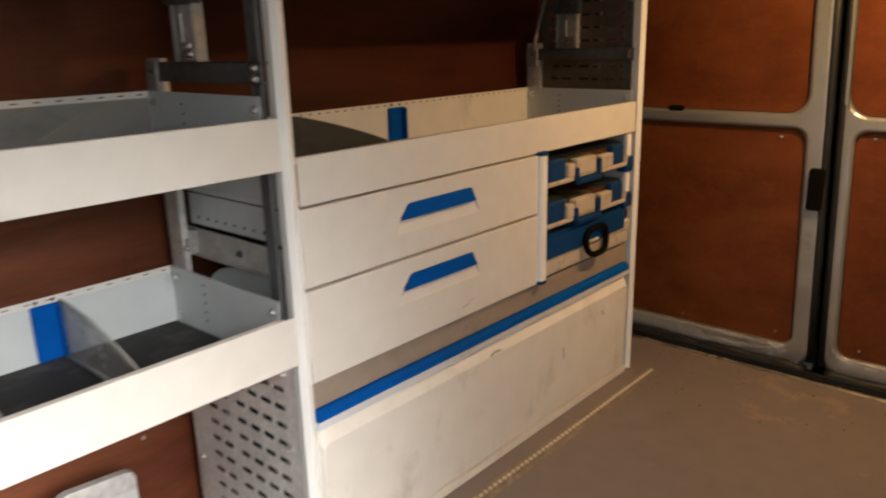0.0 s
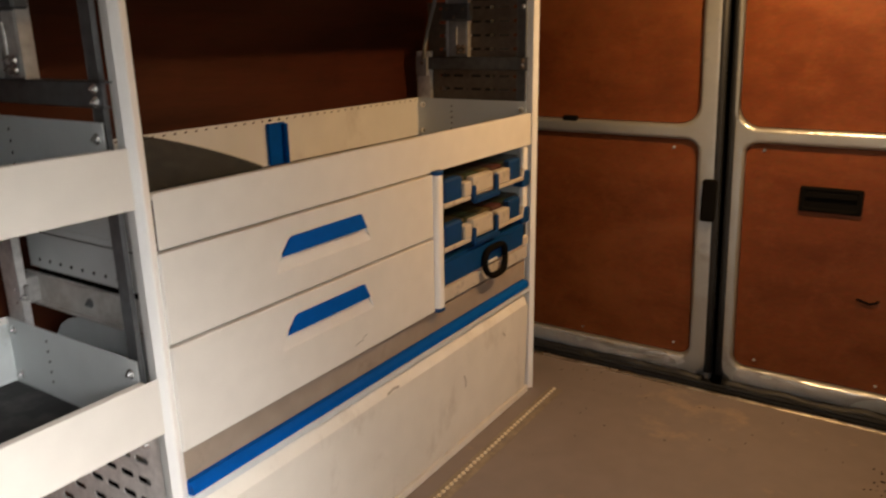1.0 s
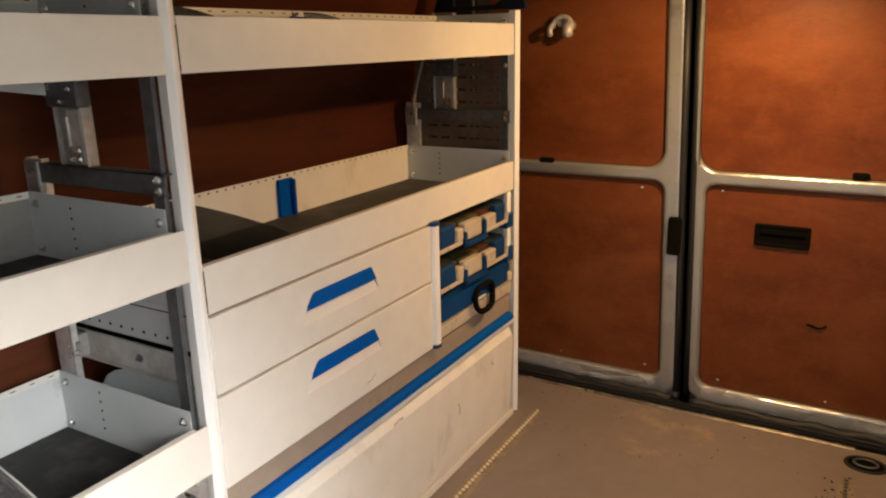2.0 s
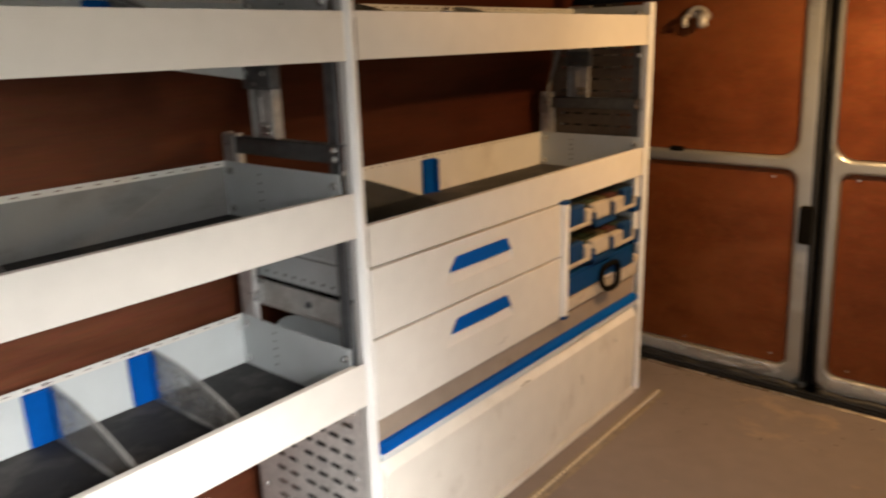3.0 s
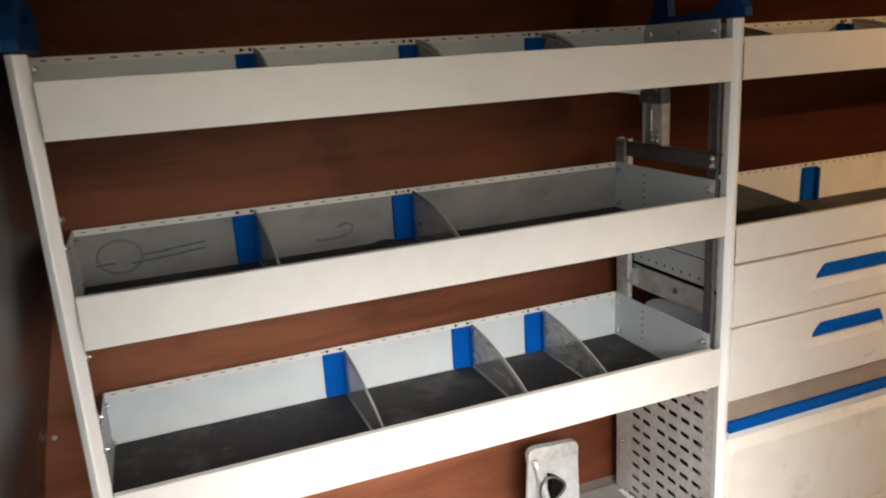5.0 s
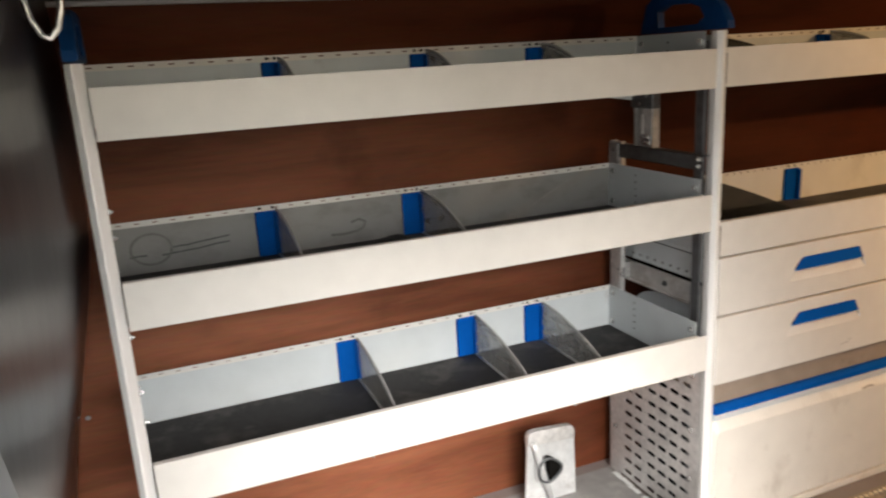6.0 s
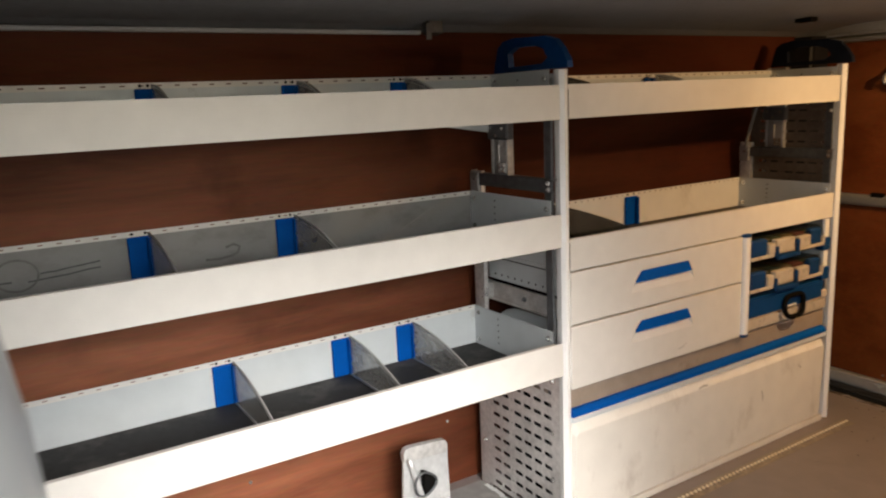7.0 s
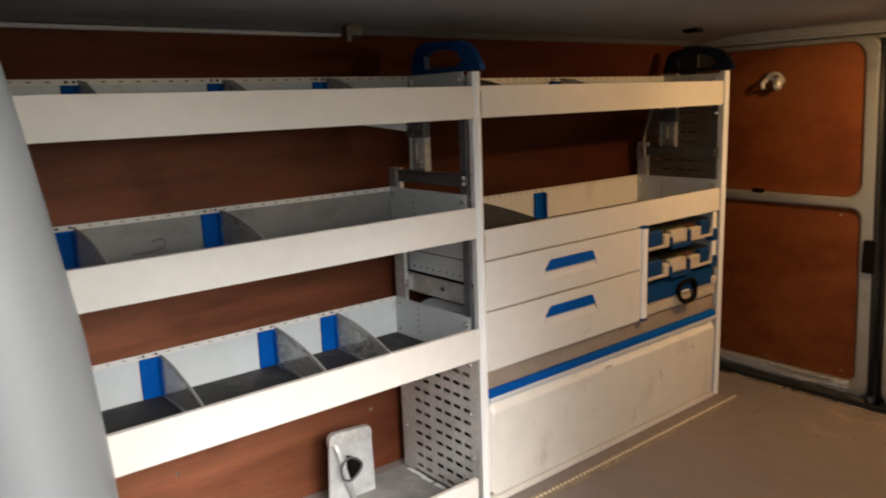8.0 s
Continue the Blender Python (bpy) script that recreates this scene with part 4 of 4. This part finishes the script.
runner = part("runner", merged(box(-0.365, -0.03, CY0 + 0.003, CY0 + 0.005, 0.601, 0.654, 0.0008), box(-0.365, -0.03, CY0 - 0.004, CY0 + 0.005, 0.598, 0.602, 0.001), box(-0.365, -0.03, CY0 - 0.001, CY0 + 0.005, 0.652, 0.655, 0.0008)), GALV_RUN, cab, "galvanised drawer runner")
part("bolt", bolt((-0.186, CY0 + 0.003, 0.626), (0, -1, 0), 0.0055), GALV_DARK, runner)
for k in range(8):
    part("hole", rod((-0.330 + 0.031 * k, CY0 + 0.0102, 0.676), (-0.330 + 0.031 * k, CY0 + 0.0095, 0.676), 0.0032, 8), DARK, cab)


def drawer(z0, z1, zh):
    """A drawer front with a scooped grip: blue plate slanting in, pale slope coming out below."""
    hole = [(0.262, zh - 0.056), (0.518, zh - 0.056), (0.506, zh - 0.028), (0.496, zh - 0.003), (0.488, zh), (0.304, zh), (0.296, zh - 0.003), (0.274, zh - 0.029)]
    d = part("drawer", prism([(FRONT0, z0), (CY1 + 0.001, z0), (CY1 + 0.001, z1), (FRONT0, z1)], "x", -0.012, 0.006, (hole,), 0.0015), WHITE, cab, "white drawer front")
    bm = bmesh.new()
    top_l, top_r, bot_l, bot_r = (0.0062, 0.298, zh), (0.0062, 0.494, zh), (0.0105, 0.2715, zh - 0.030), (0.0105, 0.5060, zh - 0.030)
    back = [(x - 0.003, y, z) for x, y, z in (top_l, top_r, bot_r, bot_l)]
    front = [top_l, top_r, bot_r, bot_l]
    vf, vb = [bm.verts.new(p) for p in front], [bm.verts.new(p) for p in back]
    bm.faces.new(vf), bm.faces.new(vb)
    for k in range(4):
        bm.faces.new((vf[k], vf[(k + 1) % 4], vb[(k + 1) % 4], vb[k]))
    bmesh.ops.bevel(bm, geom=list(bm.edges), offset=0.0013, segments=2, affect="EDGES")
    part("handle", bm, BLUE, d, "blue plastic grip plate")
    bm = bmesh.new()
    q = [(-0.0020, 0.272, zh - 0.0295), (-0.0020, 0.508, zh - 0.0295), (0.0058, 0.519, zh - 0.0565), (0.0058, 0.261, zh - 0.0565)]
    va, vc = [bm.verts.new(p) for p in q], [bm.verts.new((p[0] - 0.004, p[1], p[2] - 0.002)) for p in q]
    bm.faces.new(va), bm.faces.new(vc)
    for k in range(4):
        bm.faces.new((va[k], va[(k + 1) % 4], vc[(k + 1) % 4], vc[k]))
    part("grip_slope", bm, WHITE, d)
    return d


# Black sheet in place of the shade behind the drawer fronts.
part("drawer_shade", box(-0.020, -0.014, FRONT0 + 0.005, CY1, 0.415, 0.7378, 0), DARK, cab, "black sheet standing in for the shade behind the drawer fronts")
drawer(0.5940, 0.7345, 0.700)
dr_low = drawer(0.4145, 0.5880, 0.556)
mark([(0.0062, 0.455, 0.437), (0.0062, 0.470, 0.441), (0.0062, 0.480, 0.440)], 0.0009, dr_low)
mark([(0.0062, 0.478, 0.445), (0.0062, 0.492, 0.449)], 0.0008, dr_low)

# slim post between the drawers and the cases
post = thing("divider_post", (0.0, 0.760, 0.412), "slim aluminium post with blue end caps beside the drawers", "post")
part("profile", prism(outline_rect(-0.016, 0.016, 0.745, 0.776, 0.012, 5), "z", 0.421, 0.733), ALU, post, "", False)
part("end_cap", prism(outline_rect(-0.017, 0.017, 0.744, 0.777, 0.012, 5), "z", 0.733, 0.742, (), 0.002), BLUE_DARK, post, "blue plastic end cap")
part("end_cap", prism(outline_rect(-0.017, 0.017, 0.744, 0.777, 0.012, 5), "z", 0.412, 0.421, (), 0.002), BLUE_DARK, post, "blue plastic end cap")

# case bay with runners
bay = thing("case_bay", (-0.18, 1.0, 0.41), "pale steel compartment holding three carry cases", "cabinet")
part("side_panel", box(-0.36, -0.03, 0.760, 0.762, 0.416, 0.733, 0), PALE, bay)
part("side_panel", box(-0.36, -0.03, 1.226, 1.228, 0.416, 0.733, 0), PALE, bay)
part("base", box(-0.36, -0.01, 0.762, 1.226, 0.414, 0.417, 0), PALE, bay)
part("back", box(-0.362, -0.36, 0.760, 1.228, 0.414, 0.733, 0), GALV_DARK, bay)
part("corner_profile", box(-0.02, -0.004, 1.205, 1.228, 0.417, 0.733, 0.003), ALU, bay, "pale aluminium corner strip")
for z in (0.627, 0.524):
    part("runner_clip", box(-0.03, 0.004, 1.186, 1.228, z, z + 0.044, 0.004), BLUE_DARK, bay, "blue plastic runner clip")
for z in (0.640, 0.534):
    for yy in (0.763, 1.206):
        part("runner", box(-0.35, -0.02, yy, yy + 0.018, z - 0.004, z, 0.001), GALV, bay)


def assortment_case(z, label):
    """A flat case: white tray, clear lid over coloured bins, blue corners, white catches, blue handle."""
    c = thing("assortment_case", (-0.16, 0.985, z), label, "case", "assortment cases")
    y0, y1 = 0.791, 1.191
    part("tray", merged(box(-0.33, -0.006, y0, y1, z, z + 0.020, 0.004, 2)), CASE_CREAM, c, "cream plastic tray")
    part("front_rim", prism([(y0, z + 0.002), (y0 + 0.115, z + 0.002), (y0 + 0.122, z + 0.009), (y1 - 0.150, z + 0.009), (y1 - 0.145, z + 0.002), (y1 - 0.006, z + 0.002), (y1, z + 0.034), (y1 - 0.006, z + 0.035), (y1 - 0.014, z + 0.013), (y0, z + 0.013)], "x", -0.006, 0.006, (), 0.002), CASE_CREAM, c, "cream plastic front rim")
    part("lid", box(-0.33, -0.012, y0, y1, z + 0.020, z + 0.070, 0.005, 2), CLEAR_LID, c, "clear scratched lid")
    cols = (RED, YELLOW, GREEN, YELLOW, RED, GREEN)
    for k in range(6):
        a = y0 + 0.012 + k * 0.0632
        part("bin", merged(box(-0.155, -0.022, a, a + 0.058, z + 0.018, z + 0.056, 0.004), box(-0.32, -0.165, a, a + 0.058, z + 0.018, z + 0.054, 0.004)), cols[k], c, "small coloured bin")
    for a, b in ((y0 + 0.006, y0 + 0.080), (y1 - 0.082, y1 - 0.022)):
        part("corner_block", box(-0.020, 0.004, a, b, z + 0.012, z + 0.066, 0.004), CASE_BLUE, c, "blue plastic corner block")
    for a, b, h in ((y0 + 0.084, y0 + 0.118, 0.048), (y0 + 0.124, y0 + 0.222, 0.056), (y0 + 0.246, y0 + 0.312, 0.050)):
        part("catch", box(-0.014, 0.008, a, b, z + 0.014, z + h, 0.003), CASE_CREAM, c, "cream plastic catch")
    hb = merged(box(0.004, 0.020, y0 + 0.116, y0 + 0.240, z - 0.008, z + 0.008, 0.004, 2), box(0.004, 0.016, y0 + 0.116, y0 + 0.128, z, z + 0.036, 0.003), box(0.004, 0.016, y0 + 0.226, y0 + 0.240, z, z + 0.046, 0.003))
    part("handle", hb, CASE_BLUE, c, "blue plastic handle")
    return c


ac = assortment_case(0.646, "flat assortment case with clear lid and blue handle")
copy_thing(ac, Matrix.Translation((-0.16, 0.985, 0.541)))

dc = thing("carry_case", (-0.16, 1.0, 0.418), "deep blue and cream carry case with black handle", "case")
part("base", merged(box(-0.34, 0.002, 0.780, 1.224, 0.418, 0.462, 0.006, 2)), CASE_CREAM, dc, "cream plastic lower shell")
part("lid", merged(box(-0.34, 0.006, 0.778, 1.19, 0.462, 0.525, 0.006, 2), box(-0.34, -0.004, 1.19, 1.226, 0.484, 0.523, 0.004)), BLUE_DARK, dc, "blue plastic lid")
part("corner_plate", box(-0.01, 0.004, 1.098, 1.224, 0.460, 0.486, 0.003), CASE_CREAM, dc)
loop = []
for k in range(29):
    a = math.tau * k / 28
    c, n = math.cos(a), math.sin(a)
    wide = 0.053 if n > 0 else 0.053 + 0.010 * n
    loop.append((0.014 + 0.008 * max(0.0, -n), 1.012 + wide * math.copysign(abs(c) ** 0.55, c), 0.471 + 0.036 * math.copysign(abs(n) ** 0.6, n)))
part("handle", tube(loop, 0.0085, 10), DARK, dc, "black plastic handle", True)
part("name_bar", box(0.006, 0.009, 0.990, 1.035, 0.467, 0.473, 0.0005), WHITE, dc, "small white bar")

# ---- lower part of the drawer bay ----
band = solid("kick_board", box(-0.30, -0.008, 0.0415, 1.228, 0.355, 0.4098, 0.002), GREYBAND, "scuffed grey-brown laminate board below the drawers", "board")
fl = thing("tilting_flap", (0.0, 0.63, 0.0), "scuffed cream tilting storage flap with blue grip strip", "flap")
part("grip_strip", prism([(-0.012, 0.3335), (0.008, 0.3345), (0.0135, 0.340), (0.0105, 0.3495), (0.001, 0.3555), (-0.012, 0.3555)], "y", 0.0415, 1.214), BLUE, fl, "long blue plastic grip strip")
part("ledge", box(-0.02, 0.008, 0.040, 1.228, 0.318, 0.333, 0.002), PALE, fl, "pale ledge below the grip strip")


def flap_bm():
    """A shallow pressed panel with rounded corners and a soft raised field."""
    bm = bmesh.new()
    stages = ((0.0, -0.012), (0.0, -0.008), (0.003, -0.003), (0.017, 0.0090), (0.021, 0.012))
    rows = []
    for d, x in stages:
        lp = outline_rect(0.041 + d * 0.25, 1.222 - d * 0.55, 0.0250 + d * 0.1, 0.317 - d * 1.35, max(0.008, 0.024 - d * 0.4), 5)
        rows.append([bm.verts.new((x - 0.0085 * max(0.0, 1 - v / 0.24), u, v)) for u, v in lp])
    for a, b in zip(rows, rows[1:]):
        for k in range(len(a)):
            bm.faces.new((a[k], a[(k + 1) % len(a)], b[(k + 1) % len(a)], b[k]))
    bm.faces.new(rows[0]), bm.faces.new(rows[-1])
    return bm


flap = part("flap_panel", flap_bm(), CREAM, fl, "cream pressed panel with grey scuffs")
part("plinth", box(-0.03, 0.0072, 0.041, 1.228, 0.001, 0.0205, 0.001), CREAM, fl, "cream plinth strip")
# Black block behind the flap: the shade in its seams given as colour.
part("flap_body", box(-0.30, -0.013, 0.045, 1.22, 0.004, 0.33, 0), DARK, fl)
mark([(0.0122, 0.545, 0.292), (0.0122, 0.565, 0.297), (0.0122, 0.585, 0.294)], 0.0032, fl, "scuff", SCUFF, "faint grey scuff")
mark([(0.0112, 0.860, 0.205), (0.0104, 0.868, 0.185), (0.0100, 0.866, 0.170)], 0.0032, fl, "scuff", SCUFF, "faint grey scuff")
mark([(0.0122, 1.060, 0.250), (0.0122, 1.075, 0.235)], 0.0032, fl, "scuff", SCUFF, "faint grey scuff")

# ---- on the floor ----
def floor_rail(x, y0, y1, label, stud=STUD):
    """A flat strip with a row of raised studs between two dark grooves."""
    r = thing("floor_rail", (x, (y0 + y1) / 2, 0.0), label, "rail")
    part("rail_strip", merged(box(x - 0.018, x + 0.024, y0, y1, 0.0, 0.0012, 0.0004), box(x - 0.0085, x + 0.0085, y0, y1, 0.0010, 0.0026, 0.0008)), BRASS, r, "worn beige metal strip")
    n = int((y1 - y0) / 0.018)
    first = part("stud", rod((x, y0 + 0.009, 0.0024), (x, y0 + 0.009, 0.0066), 0.0059, 8, 0.0046), stud, r, "small worn stud")
    for k in range(1, n):
        o = new("stud", first.data)
        o.parent = r
        o.location = first.location + Vector((0, 0.018 * k, 0))


floor_rail(0.070, -0.10, 1.288, "beige metal rail with bright studs along the van floor")
floor_rail(0.960, 0.70, 1.315, "short beige metal rail with dirty studs on the van floor", GALV_DARK)
eye = thing("lashing_ring", (1.003, 1.415, 0.0), "black sunken lashing ring in the van floor", "ring")
circle = [(1.003 + 0.055 * math.cos(k * math.tau / 24), 1.415 + 0.045 * math.sin(k * math.tau / 24)) for k in range(24)]
circle_in = [(1.003 + 0.046 * math.cos(k * math.tau / 24), 1.415 + 0.037 * math.sin(k * math.tau / 24)) for k in range(24)]
part("rim", prism(circle, "z", 0.0005, 0.005, (circle_in,), 0.001), RUBBER, eye)
part("cup", prism(circle_in, "z", 0.0004, 0.0015), DARK, eye)
part("loop", tube([(1.003 + 0.030 * math.cos(k * math.tau / 16), 1.415 + 0.022 * math.sin(k * math.tau / 16), 0.006) for k in range(17)], 0.0035, 8), GALV_DARK, eye, "dull steel loop", True)

# steel wire hook hanging by the bulkhead
wire = thing("wire_hook", (0.27, -1.257, 1.30), "bent pale steel wire hook hanging before the bulkhead", "hook")
part("wire", tube([(0.27, -1.279, 1.40), (0.27, -1.277, 1.335), (0.27, -1.271, 1.300), (0.27, -1.262, 1.280), (0.27, -1.253, 1.277), (0.27, -1.243, 1.288), (0.27, -1.236, 1.310), (0.27, -1.233, 1.345), (0.27, -1.233, 1.40)], 0.0042, 8), BRIGHT, wire, "", True)

# torn paper scraps at the foot of the slotted sheet
for k, (sx, sy) in enumerate(((-0.315, -0.014), (-0.275, -0.012), (-0.235, -0.016), (-0.175, -0.014), (-0.105, -0.020))):
    bm = bmesh.new()
    bmesh.ops.create_grid(bm, x_segments=4, y_segments=2, size=0.016)
    for v in bm.verts:
        v.co = Vector((sx + v.co.x * 1.4, sy + v.co.y * 0.45, 0.0075 + 0.006 * abs(noise.noise(Vector((v.co.x * 90 + k, v.co.y * 90, k * 3.7))))))
    r = bmesh.ops.extrude_face_region(bm, geom=list(bm.faces))
    for v in [g for g in r["geom"] if isinstance(g, bmesh.types.BMVert)]:
        v.co.z -= 0.0008
    solid("paper_scrap", bm, TRIM, "crumpled white paper scrap on the dusty tray base", "litter", "", "paper scraps")

# dark crumbs and grit swept towards the rear of the floor
rng = random.Random(7)
grit = []
for k in range(70):
    gx, gy = (rng.uniform(0.90, 1.02), rng.uniform(1.18, 1.34)) if k < 22 else (rng.uniform(0.03, 1.15), 1.47 - abs(rng.gauss(0, 0.22)))
    r = rng.uniform(0.0012, 0.0036) if k < 22 else rng.uniform(0.0008, 0.0024)
    grit.append(rod((gx, gy, 0.0001), (gx + rng.uniform(-1, 1) * r, gy + rng.uniform(-1, 1) * r, 0.0004 + r * 0.7), r, 5, r * 0.5))
solid("floor_grit", merged(*grit), DARK, "dark crumbs and grit on the vinyl floor", "grit", "stuff")
